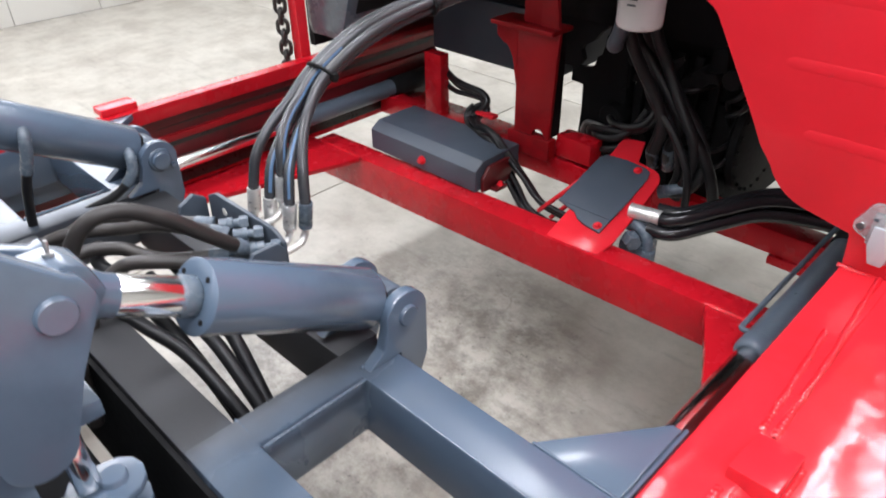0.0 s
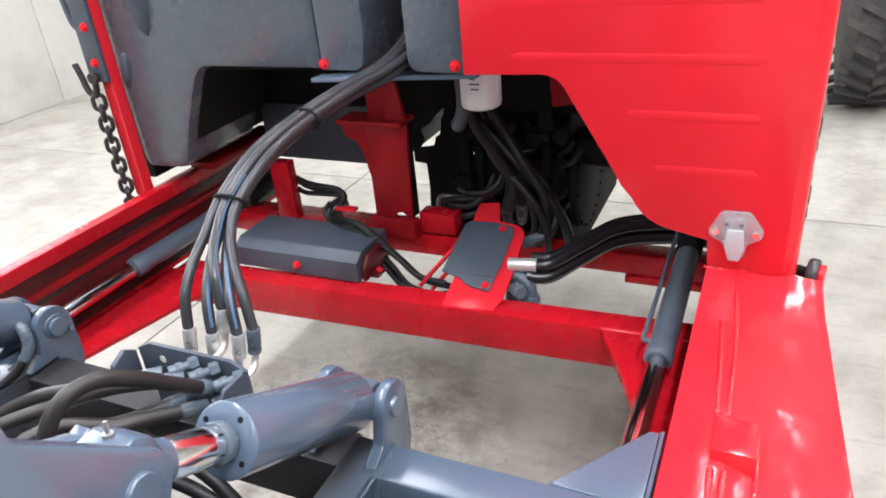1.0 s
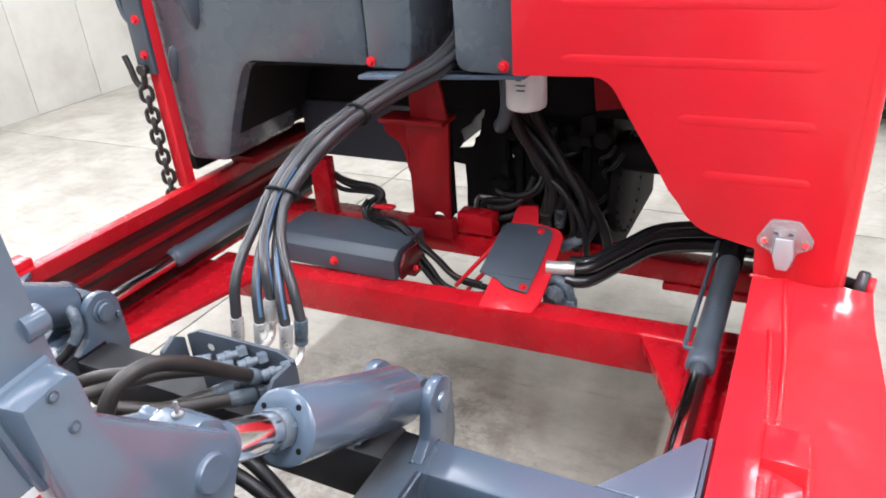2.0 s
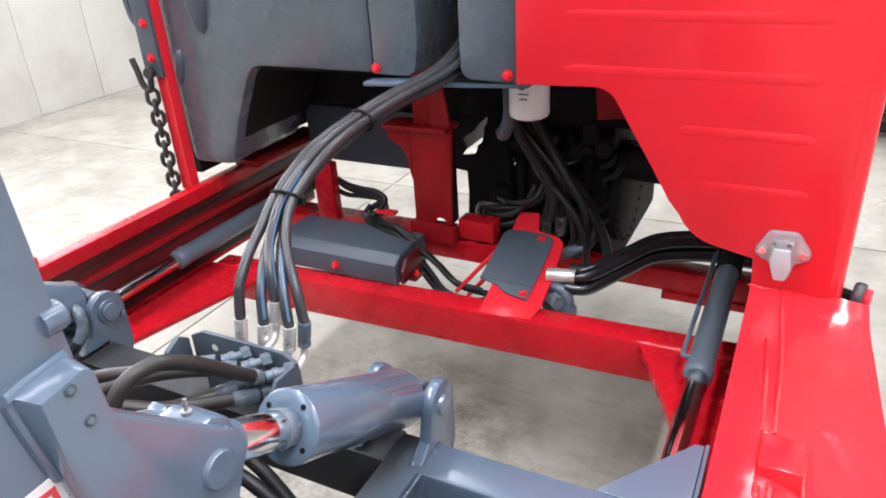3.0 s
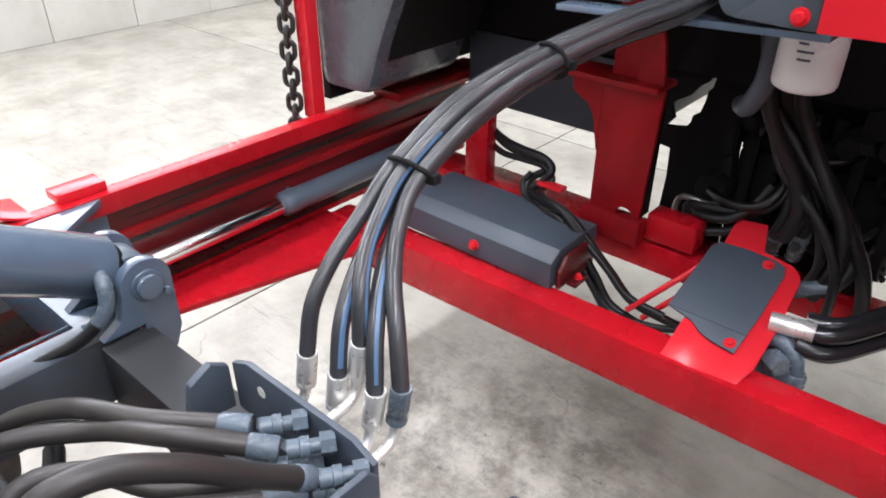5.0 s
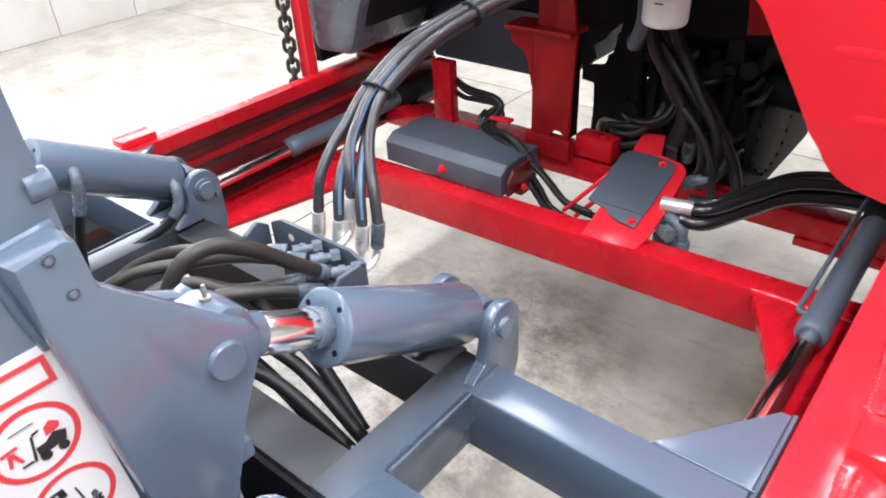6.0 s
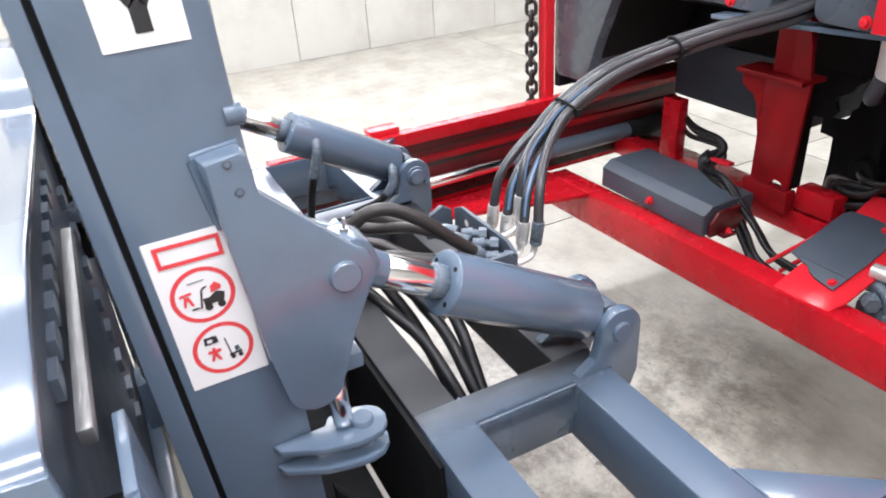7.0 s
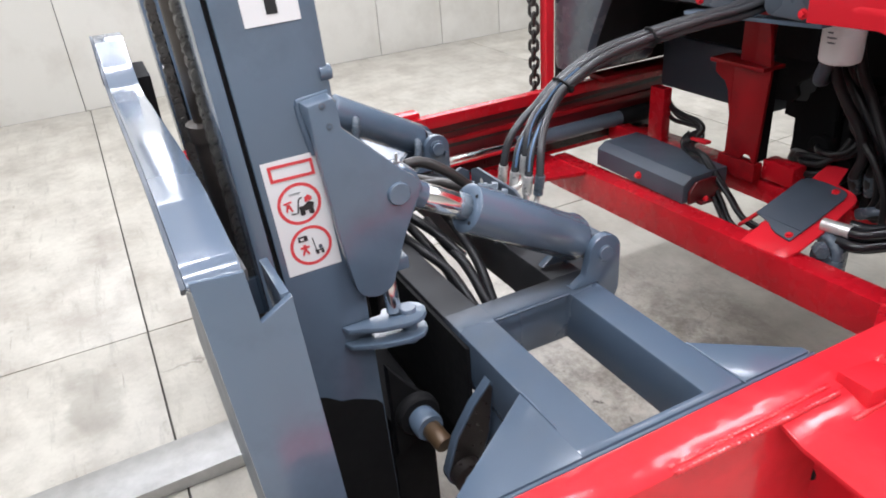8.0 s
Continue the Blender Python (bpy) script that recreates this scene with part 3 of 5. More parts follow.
    part("grab_handle", tube(bmesh.new(), spline([(-1.70, 1.59, 1.75), (-1.70, 1.59, 1.5), (-1.695, 1.59, 1.40), (-1.682, 1.59, 1.352), (-1.655, 1.592, 1.335), (-1.64, 1.592, 1.335)], 6), 0.008, 10), DARKGREY, c, "dark grey bent grab handle")
    part("tank_shelf", B(-1.6, -1.50, 1.80, 2.19, 0.839, 0.862), REDSHADE, c, bevel=0.004)
    # panel added only to stop light entering the bay from the left
    part("side_light_block", B(-1.64, -1.615, 1.66, 2.9, 0.86, 1.75), BLACK, c, "added black panel that blocks light from the left")
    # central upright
    part("upright", P([(-0.937, 1.008), (-0.937, 0.6985), (-0.870, 0.6985)] + arc2(-0.847, 0.6985, 0.0225, 180, 0, 8) + [(-0.81, 0.6985), (-0.795, 1.008)], "y", 1.872, 1.884), REDSHADE, c, bevel=0.003)
    part("upright_side", B(-0.937, -0.925, 1.8845, 1.95, 0.6985, 1.008), REDSHADE, c, bevel=0.003)
    # right web in black: its shade is painted, the steel is red
    part("upright_side", P([(1.8845, 0.6985), (1.93, 0.6985), (1.93, 1.008), (1.8845, 1.008)], "x", -0.822, -0.812), BLACK, c, "side of the upright painted black for its shade")
    part("upright_top", P([(-0.925, 1.88), (-0.84, 1.88), (-0.84, 1.93), (-0.852, 1.93), (-0.852, 1.892), (-0.913, 1.892), (-0.913, 1.94), (-0.925, 1.94)], "z", 1.02, 1.6), REDSHADE, c, bevel=0.003)
    part("upright_cap", B(-1.018, -0.80, 1.845, 1.94, 1.006, 1.019), REDSHADE, c, bevel=0.003)
    part("upright_flange", P([(-0.862, 1.02), (-0.80, 1.02), (-0.812, 1.10), (-0.838, 1.20), (-0.846, 1.45), (-0.862, 1.45)], "y", 1.874, 1.886), REDSHADE, c)
    part("upright_web", P([(-1.016, 1.006), (-1.014, 0.968), (-0.99, 0.952), (-0.972, 0.945), (-0.955, 0.915), (-0.94, 0.84), (-0.938, 1.006)], "y", 1.873, 1.884), REDSHADE, c)
    part("upright_foot", B(-0.955, -0.80, 1.862, 1.90, 0.634, 0.698), REDSHADE, c, bevel=0.003)
    part("upright_lug", B(-0.80, -0.68, 1.90, 1.96, 0.645, 0.712), BEAMRED, c, bevel=0.004)
    part("upright_lug", B(-1.35, -1.275, 1.90, 1.94, 0.58, 0.842), BEAMRED, c, bevel=0.004)
    part("tie_bar", B(xl + 0.02, -0.66, 1.90, 1.96, 0.565, 0.634), BEAMRED, c, bevel=0.004)
    for xa, xb in ((0.165, 0.275), (-1.78, -1.64)):
        bm = lathe(bmesh.new(), (xa, 0.42, 0.30), (xb, 0.42, 0.30), [(0, 0.18), (0.06, 0.25), (0.16, 0.30), (0.84, 0.30), (0.94, 0.25), (1, 0.18)], 48)
        w = part("wheel", bm, TYRE, c, "black rubber load wheel")
        part("hub", R((xa - 0.006, 0.42, 0.30), (xb + 0.006, 0.42, 0.30), 0.12, 28), RED, w, "red wheel hub")
    part("axle", R((0.165, 0.42, 0.30), (0.105, 0.42, 0.30), 0.04, 20), BLACK, c)
    part("axle_arm", B(0.1, 0.118, 0.33, 0.51, 0.24, 0.42), RED, c)
    part("axle", R((-1.64, 0.42, 0.30), (-1.598, 0.42, 0.30), 0.04, 20), BLACK, c)
    part("axle_arm", B(-1.607, -1.597, 0.33, 0.65, 0.24, 0.60), RED, c)
    return c


chassis()


def fender():
    t = thing("engine_cover", -0.1, 1.57, 0.84, "bright red pressed-steel engine cover with curved lower edge and ribs", "cover")
    y = 1.555
    out = [(-0.463, 1.75), (-0.463, 1.245), (-0.285, 1.25)] + arc2(-0.285, 1.19, 0.06, 88, 30, 5) + [(-0.183, 1.137), (-0.145, 1.075), (-0.109, 1.011)]
    out += arc2(0.02, 1.03, 0.115, 205, 262, 7) + [(0.078, 0.9), (0.082, 0.838), (0.15, 0.835), (0.17, 0.815), (0.235, 0.81), (0.232, 1.75)]
    part("front_panel", P(out, "y", y, y + 0.012), RED, t, bevel=0.004)
    side = [(0.232 + 0.0, y), (0.247, y + 0.004), (0.256, y + 0.014), (0.26, y + 0.03), (0.262, 2.6), (0.25, 2.6), (0.248, y + 0.03), (0.242, y + 0.014), (0.232, y + 0.011)]
    part("side_panel", P(side, "z", 0.80, 1.75), RED, t, bevel=0.0)
    for xa, xb, z in ((-0.36, 0.165, 1.40), (-0.36, 0.165, 1.287), (-0.105, 0.16, 1.172), (-0.045, 0.165, 1.055)):
        bm = bmesh.new()
        lathe(bm, (xa, y + 0.001, z), (xb, y + 0.001, z), [(0, 0.0004), (0.02, 0.0012), (0.06, 0.0019), (0.94, 0.0019), (0.98, 0.0012), (1, 0.0004)], 20)
        for v in bm.verts:
            v.co.z = z + (v.co.z - z) * 6.5
        part("rib", bm, RED, t)
    return t


fender()


def tank():
    t = thing("hydraulic_tank", -1.2, 1.7, 0.91, "dark grey moulded plastic hydraulic tank with rounded corners", "tank")
    y0, y1 = 1.65, 2.0
    out = [(-1.64, 1.75), (-1.64, 1.2)] + [(-1.635, 0.94)] + arc2(-1.60, 0.932, 0.034, 200, 270, 4) + [(-1.53, 0.90)] + arc2(-1.50, 0.955, 0.055, 285, 340, 6)
    out += [(-1.405, 1.05), (-1.363, 1.14), (-1.34, 1.186)] + arc2(-1.285, 1.165, 0.056, 150, 95, 6) + [(-0.90, 1.222), (-0.90, 1.75)]
    part("tank_body", P(out, "y", y0, y1), TANKGREY, t, bevel=0.028)
    # dark grey swelling paints the shade of the moulded grip hollow
    bm = bmesh.new()
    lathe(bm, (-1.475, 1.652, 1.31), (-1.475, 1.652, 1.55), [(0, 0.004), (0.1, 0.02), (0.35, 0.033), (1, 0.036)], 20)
    part("grip_recess", bm, DARKGREY, t, "grip hollow with its shade painted in dark grey")
    # black sheet covers the hollow's grey walls to paint their shade
    part("recess_shade", P([(-1.425, 0.99), (-1.402, 1.05), (-1.36, 1.14), (-1.338, 1.184), (-1.30, 1.2075), (-0.91, 1.2135), (-0.91, 1.2185), (-1.302, 1.2165), (-1.343, 1.19), (-1.366, 1.142), (-1.408, 1.052), (-1.43, 0.99)], "y", 1.69, 2.02), BLACK, t, "black sheet painting the shade of the hollow under the tank")
    knob = bmesh.new()
    lathe(knob, (-1.612, 1.653, 1.15), (-1.586, 1.653, 1.262), [(0, 0.004), (0.15, 0.013), (0.4, 0.018), (0.7, 0.018), (0.92, 0.012), (1, 0.004)], 18)
    part("raised_oval", knob, DARKGREY, t, "raised dark grey oval")
    p2 = [(-0.895, 1.75), (-0.895, 1.224)] + [(-0.82, 1.224)] + arc2(-0.80, 1.258, 0.034, 270, 340, 4) + [(-0.757, 1.32), (-0.757, 1.75)]
    part("side_tank", P(p2, "y", y0 - 0.01, y1), TANKGREY, t, bevel=0.012)
    p3 = [(-0.62, 1.75), (-0.618, 1.30)] + arc2(-0.588, 1.27, 0.03, 180, 270, 4) + [(-0.468, 1.236), (-0.468, 1.75)]
    part("side_tank", P(p3, "y", 1.585, 1.9), TANKGREY, t, bevel=0.012)
    b = part("carrier_bar", P([(-0.905, 1.204), (-0.905, 1.215), (-0.452, 1.236), (-0.452, 1.225)], "y", 1.60, 1.65), BLUEGREY, t, "blue-grey steel carrier bar", bevel=0.002)
    bolt("bolt", (-0.884, 1.639, 1.243), (0, -1, 0), 0.009, 0.012, RED, b, "red bolt")
    bolt("bolt", (-0.494, 1.584, 1.258), (0, -1, 0), 0.009, 0.012, RED, b, "red bolt")
    return t


tank()


# ---- reach frame between the legs ----
group_at(0.02, 0.011, 0.008)


def reach_frame():
    c = thing("reach_carriage", MX, 0.65, 0.73, "blue-grey painted welded reach carriage of square tube", "carriage")
    zt, zb = 0.828, 0.712
    for s in (0, 1):
        f = (lambda x: -1.548 - x) if s else (lambda x: x)
        h = (lambda x: mx(x)) if s else (lambda x: x)
        def bx(name, xa, xb, *r, **k):
            a, b = sorted((f(xa), f(xb)))
            part(name, B(a, b, *r), BLUEFLAT, c, bevel=0.005, **k)
        xs, ys = (-0.409, -0.346, 0.033, 0.050), (0.497, 0.577, 0.757, 0.832)
        grid = []
        for i in range(3):
            for j in range(3):
                if (i, j) != (1, 1):
                    grid.append([(xs[i], ys[j]), (xs[i + 1], ys[j]), (xs[i + 1], ys[j + 1]), (xs[i], ys[j + 1])])
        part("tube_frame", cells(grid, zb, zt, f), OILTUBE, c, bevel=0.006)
        def pz(name, pts, za, zbb):
            part(name, P([(f(x), y) for x, y in pts], "z", za, zbb), BLUEFLAT, c, bevel=0.0015)
        pz("rear_gusset", [(-0.085, 0.832), (0.036, 0.99), (0.050, 0.99), (0.050, 0.832)], 0.81, zt - 0.0006)
        pz("front_gusset", [(-0.126, 0.4985), (0.046, 0.257), (0.050, 0.257), (0.050, 0.4985)], 0.80, zt - 0.0006)
        bx("flange", 0.0505, 0.058, 0.25, 1.0, 0.66, zt - 0.003)
        # clevis for the tilt cylinder
        for xa in (-0.362, -0.475):
            pts = [(0.768, 0.829), (0.8335, 0.829), (0.8335, 0.765), (0.876, 0.765), (0.890, 0.80)] + arc2(0.850, 0.894, 0.041, -10, 190, 10) + [(0.80, 0.85)]
            a, b = sorted((h(xa), h(xa + 0.02)))
            part("clevis_plate", P(pts, "x", a, b), BLUEFLAT, c, bevel=0.003)
        weld([(f(-0.13), 0.501, zt - 0.001), (f(-0.02), 0.501, zt - 0.001)], 0.0025, c, BLUEFLAT)
        weld([(f(-0.083), 0.833, zt - 0.001), (f(0.055), 0.833, zt - 0.001)], 0.0025, c, BLUEFLAT)
        weld([(f(-0.338), 0.577, zt - 0.001), (f(-0.338), 0.757, zt - 0.001)], 0.003, c, BLUEFLAT)
        weld([(f(-0.41), 0.579, zt - 0.003), (f(-0.345), 0.579, zt - 0.003)], 0.003, c, BLUEFLAT)
        weld([(f(-0.36), 0.766, zt + 0.001), (f(-0.36), 0.835, zt + 0.001)], 0.004, c, BLUEFLAT)
        part("clevis_pin", R((h(-0.48), 0.850, 0.894), (h(-0.336), 0.850, 0.894), 0.018), BLUEFLAT, c)
        part("pin_washer", R((h(-0.4745), 0.850, 0.894), (h(-0.4805), 0.850, 0.894), 0.026, 28), BLUEFLAT, c, bevel=0.0015)
        part("pin_head", R((h(-0.4803), 0.850, 0.894), (h(-0.490), 0.850, 0.894), 0.0205, 28), BLUEFLAT, c, bevel=0.002)
        part("lock_bolt", R((h(-0.4745), 0.876, 0.874), (h(-0.485), 0.876, 0.874), 0.0068, 6), BLUEFLAT, c, bevel=0.001)
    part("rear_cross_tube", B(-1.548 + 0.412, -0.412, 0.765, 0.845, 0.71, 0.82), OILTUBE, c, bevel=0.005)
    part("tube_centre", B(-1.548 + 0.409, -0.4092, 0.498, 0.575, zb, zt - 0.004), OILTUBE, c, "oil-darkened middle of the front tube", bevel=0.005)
    part("tube_skirt", B(mx(-0.30), -0.30, 0.488, 0.496, 0.56, zt - 0.012), BLACK, c, "black skirt plate")
    for s in (0, 1):
        f = (lambda x: mx(x)) if s else (lambda x: x)
        a, b = sorted((f(-0.237), f(-0.217)))
        arm = part("roller_arm", P([(0.492, 0.795), (0.498, 0.785), (0.486, 0.68), (0.462, 0.60)] + arc2(0.425, 0.608, 0.036, -10, -190, 10) + [(0.414, 0.69), (0.452, 0.75)], "x", a, b), BLUEFLAT, c, "blue-grey roller arm with a greasy face", bevel=0.003)
        ga, gb = sorted((f(-0.2168), f(-0.2155)))
        part("grease_film", P([(0.490, 0.788), (0.4945, 0.78), (0.482, 0.68), (0.458, 0.606)] + arc2(0.425, 0.608, 0.032, -10, -190, 10) + [(0.418, 0.69), (0.456, 0.75)], "x", ga, gb), GREASE, arm, "black grease on the arm")
        part("roller", lathe(bmesh.new(), (f(-0.2154), 0.426, 0.610), (f(-0.186), 0.426, 0.610), [(0, 0.030), (0.1, 0.033), (0.9, 0.033), (1, 0.029)], 28), GREASE, arm, "black greasy roller")
        part("roller_pin", lathe(bmesh.new(), (f(-0.186), 0.426, 0.610), (f(-0.181), 0.426, 0.610), [(0, 0.017), (0.6, 0.017), (1, 0.014)], 24), DARKGREY, arm)
        part("roller_core", R((f(-0.181), 0.426, 0.610), (f(-0.178), 0.426, 0.610), 0.008, 16), STEEL, arm)
        a, b = sorted((f(-0.27), f(-0.19)))
        part("drop_plate", P([(0.50, 0.711), (0.57, 0.711), (0.56, 0.55), (0.49, 0.55)], "x", a, b), BLUEFLAT, c, bevel=0.004)
    # low tube: shade put in as black instead of blue-grey
    part("lower_tube", B(mx(-0.2), -0.2, 0.50, 0.57, 0.46, 0.56), BLACK, c, "lower tube painted black for its shade", bevel=0.004)
    return c


reach_frame()


def tilt_cylinder(s):
    f = (lambda x: mx(x)) if s else (lambda x: x)
    x = f(-0.405)
    a, b = Vector((x, 0.410, 1.14)), Vector((x, 0.848, 0.893))
    t = thing("tilt_cylinder", x, 0.857, 0.899, "blue-grey hydraulic tilt cylinder with chrome rod", "cylinder", "tilt cylinders")
    body = bmesh.new()
    lathe(body, a.lerp(b, 0.345), a.lerp(b, 0.94), [(0, 0.03), (0.001, 0.044), (0.012, 0.0485), (0.975, 0.0485), (1, 0.043)], 40)
    part("barrel", body, BLUEGREY, t)
    # black ring paints the shade in the gap before the clevis
    part("end_boss", R(a.lerp(b, 0.937), a.lerp(b, 0.97), 0.036, 28), BLACK, t, "black ring for the shade in the gap")
    part("end_eye", R((x - 0.028, b.y, b.z), (x + 0.028, b.y, b.z), 0.034, 28), CYLGREY, t)
    part("piston_rod", R(a.lerp(b, 0.06), a.lerp(b, 0.38), 0.0248, 28), CHROME, t, "polished chrome rod")
    part("rod_collar", lathe(bmesh.new(), a.lerp(b, 0.04), a.lerp(b, 0.145), [(0, 0.029), (0.55, 0.029), (0.75, 0.0262), (1, 0.0258)], 28), BLUEGREY, t)
    block = [(a.y + 0.008 + 0.049 * math.cos(radians(q)), a.z - 0.003 + 0.044 * math.sin(radians(q))) for q in (-8, 40, 68, 112, 150, 200, 250, 300)]
    part("rod_eye", P(block, "x", x - 0.028, x + 0.03), BLUEGREY, t, bevel=0.007)
    nip = bmesh.new()
    lathe(nip, (x, a.y + 0.02, a.z + 0.037), (x, a.y + 0.022, a.z + 0.055), [(0, 0.006), (0.25, 0.006), (0.27, 0.0022), (0.6, 0.0022), (0.62, 0.0034), (1, 0.002)], 12)
    part("grease_nipple", nip, STEEL, t, "zinc grease nipple")
    part("gland_ring", R(a.lerp(b, 0.302), a.lerp(b, 0.347), 0.0266, 28), FITGREY, t, "grey gland ring")
    d = (b - a).normalized()
    for k in range(4):
        q = a.lerp(b, 0.345) + Matrix.Rotation(k * math.pi / 2 + 0.6, 3, d) @ Vector((0.037, 0, 0)) - d * 0.001
        part("gland_hole", R(q, q + d * 0.004, 0.004, 10), BLACK, t)
    if s:
        hp = [(x + 0.03, 0.80, 0.925), (x + 0.058, 0.795, 0.915), (x + 0.066, 0.785, 0.88), (x + 0.055, 0.75, 0.845), (x + 0.03, 0.69, 0.82), (x + 0.01, 0.62, 0.80), (x, 0.585, 0.76)]
        h2 = [(x + 0.03, 0.62, 1.03), (x + 0.055, 0.615, 1.02), (x + 0.062, 0.605, 0.98), (x + 0.05, 0.59, 0.92), (x + 0.03, 0.585, 0.86), (x + 0.02, 0.58, 0.80)]
        for pts in (hp, h2):
            path = spline(pts, 8)
            part("port_hose", tube(bmesh.new(), path, 0.0095, 10), BAYRUBBER, t, "short black port hose")
            part("port_fitting", tube(bmesh.new(), path[:21], 0.0118, 12), FITGREY, t, "grey painted port fitting")
    return t


tilt_cylinder(0)
tilt_cylinder(1)


group_at()


def reach_cylinder(x, label):
    t = thing("reach_cylinder", x, 1.4, 0.655, label, "cylinder", "reach cylinders")
    part("barrel", lathe(bmesh.new(), (x, 1.425, 0.655), (x, 2.2, 0.655), [(0, 0.024), (0.004, 0.029), (0.012, 0.032), (0.06, 0.032), (0.064, 0.0305), (1, 0.0305)], 32), CYLGREY, t)
    part("piston_rod", R((x, 0.95, 0.655), (x, 1.46, 0.655), 0.0235, 24), CHROME, t, "chrome rod")
    part("rod_head", B(x - 0.025, x + 0.025, 0.90, 0.96, 0.63, 0.735), CYLGREY, t, bevel=0.006)
    bm = bmesh.new()
    tube(bm, spline([(x - 0.02, 1.475, 0.672), (x - 0.036, 1.475, 0.672), (x - 0.041, 1.49, 0.672), (x - 0.041, 1.56, 0.672), (x - 0.041, 2.1, 0.672)]), 0.006, 8)
    part("feed_pipe", bm, CYLGREY, t)
    part("black_sleeve", R((x, 1.93, 0.655), (x, 2.15, 0.655), 0.035, 32), BLACK, t, "black rubber sleeve")
    return t


reach_cylinder(0.008, "blue-grey hydraulic reach cylinder beside the flat red leg")
reach_cylinder(-1.56, "blue-grey hydraulic reach cylinder inside the red channel leg")


# ---- mast ----
group_at(0.032, 0.003, 0.006)


def mast():
    t = thing("forklift_mast", MX, 0.25, 0.1, "blue-grey painted upright forklift mast with tilt ears", "mast")
    for s in (0, 1):
        f = (lambda x: mx(x)) if s else (lambda x: x)

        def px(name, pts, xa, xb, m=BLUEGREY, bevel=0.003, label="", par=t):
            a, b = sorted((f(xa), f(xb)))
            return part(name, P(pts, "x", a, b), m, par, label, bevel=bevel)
        px("outer_rail", [(0.2525, 0.12), (0.355, 0.12), (0.334, 1.3), (0.327, 1.5), (0.315, 1.9), (0.1505, 1.9)], -0.41, -0.39)
        # black sheet paints the lower mast's shade, along with dark oil
        px("shade_oil_film", [(0.254, 0.13), (0.354, 0.13), (0.342, 0.70), (0.33, 0.715), (0.315, 0.722), (0.29, 0.735), (0.262, 0.742), (0.235, 0.762), (0.218, 0.77)], -0.3898, -0.3888, BLACK, 0, "black sheet for shade and oil on the lower mast")
        px("rear_flange", [(0.330, 0.12), (0.355, 0.12), (0.334, 1.3), (0.327, 1.5), (0.315, 1.9), (0.29, 1.9)], -0.48, -0.411)
        px("front_flange", [(0.2525, 0.12), (0.2745, 0.12), (0.172, 1.9), (0.1505, 1.9)], -0.48, -0.411)
        # black strip fills the gap between the rails to paint its shade
        px("slide_gap", [(0.2455, 0.12), (0.2515, 0.12), (0.1495, 1.9), (0.1435, 1.9)], -0.47, -0.40, BLACK, 0, "black strip for the shade between the rails")
        px("inner_rail", [(0.201, 0.12), (0.245, 0.12), (0.143, 1.9), (0.130, 1.9)], -0.47, -0.392)
        ear = [(0.273, 1.331), (0.321, 1.337), (0.329, 1.331), (0.3325, 1.281), (0.374, 1.24), (0.436, 1.179)] + arc2(0.419, 1.146, 0.038, 45, -40, 6)
        ear += [(0.42, 1.065), (0.397, 1.0)] + arc2(0.355, 1.0, 0.04, -5, -160, 8) + [(0.305, 1.06), (0.285, 1.26)]
        eb = P(ear, "x", *sorted((f(-0.389), f(-0.362))))
        for v in eb.verts:
            if abs(v.co.x - f(-0.362)) < 0.001:
                v.co.z -= 0.006 if v.co.z > 1.325 else 0.0
                v.co.y += 0.009 if v.co.y < 0.28 else 0.0
        e = part("ear", eb, BLUEGREY, t, bevel=0.006)
        part("weld_bead", tube(bmesh.new(), spline([(f(-0.388), 0.325, 1.334), (f(-0.388), 0.276, 1.328), (f(-0.388), 0.274, 1.322), (f(-0.388), 0.2815, 1.27), (f(-0.388), 0.288, 1.24)], 6), 0.0055, 8), BLUEGREY, e)
        px("ear", [(0.30, 1.20), (0.37, 1.205), (0.436, 1.17)] + arc2(0.419, 1.146, 0.038, 45, -60, 6) + [(0.36, 1.05), (0.30, 1.05)], -0.475, -0.452)
        part("ear_pin", R((f(-0.48), 0.415, 1.147), (f(-0.356), 0.415, 1.147), 0.021), BLUEGREY, e)
        for y, z in ((0.305, 1.322), (0.312, 1.288)):
            sk = part("socket_screw", R((f(-0.3625), y, z), (f(-0.3608), y, z), 0.0052, 16), DARKGREY, e, "recessed socket screw")
            part("screw_core", R((f(-0.3608), y, z), (f(-0.3598), y, z), 0.0034, 6), BLUEGREY, sk)
        if not s:
            part("stop_stud", lathe(bmesh.new(), (f(-0.396), 0.318, 1.364), (f(-0.396), 0.338, 1.364), [(0, 0.0122), (0.85, 0.0125), (0.96, 0.0118), (1, 0.008)], 24), BLUEGREY, t)
        # lug with two straps, stud and nut at the rear of the rail
        for z in (0.9, 0.864):
            pts = [(f(-0.3885), 0.285), (f(-0.372), 0.292), (f(-0.345), 0.345), (f(-0.335), 0.39)] + [(f(-0.37 + 0.035 * math.cos(radians(a))), 0.41 + 0.035 * math.sin(radians(a))) for a in range(0, 181, 30)] + [(f(-0.405), 0.37), (f(-0.389), 0.36)]
            part("lug_strap", P(pts, "z", z - 0.0055, z + 0.0055), BLUEGREY, t, bevel=0.003)
        part("lug_pin", R((f(-0.37), 0.41, 0.84), (f(-0.37), 0.41, 0.915), 0.016, 18), BLUEGREY, t)
        st = part("tie_stud", R((f(-0.375), 0.385, 0.91), (f(-0.395), 0.385, 1.0), 0.0145, 18), CHROME, t, "bright tie stud")
        part("nut", R((f(-0.398), 0.377, 0.985), (f(-0.402), 0.374, 1.005), 0.02, 6), ZINC, st)
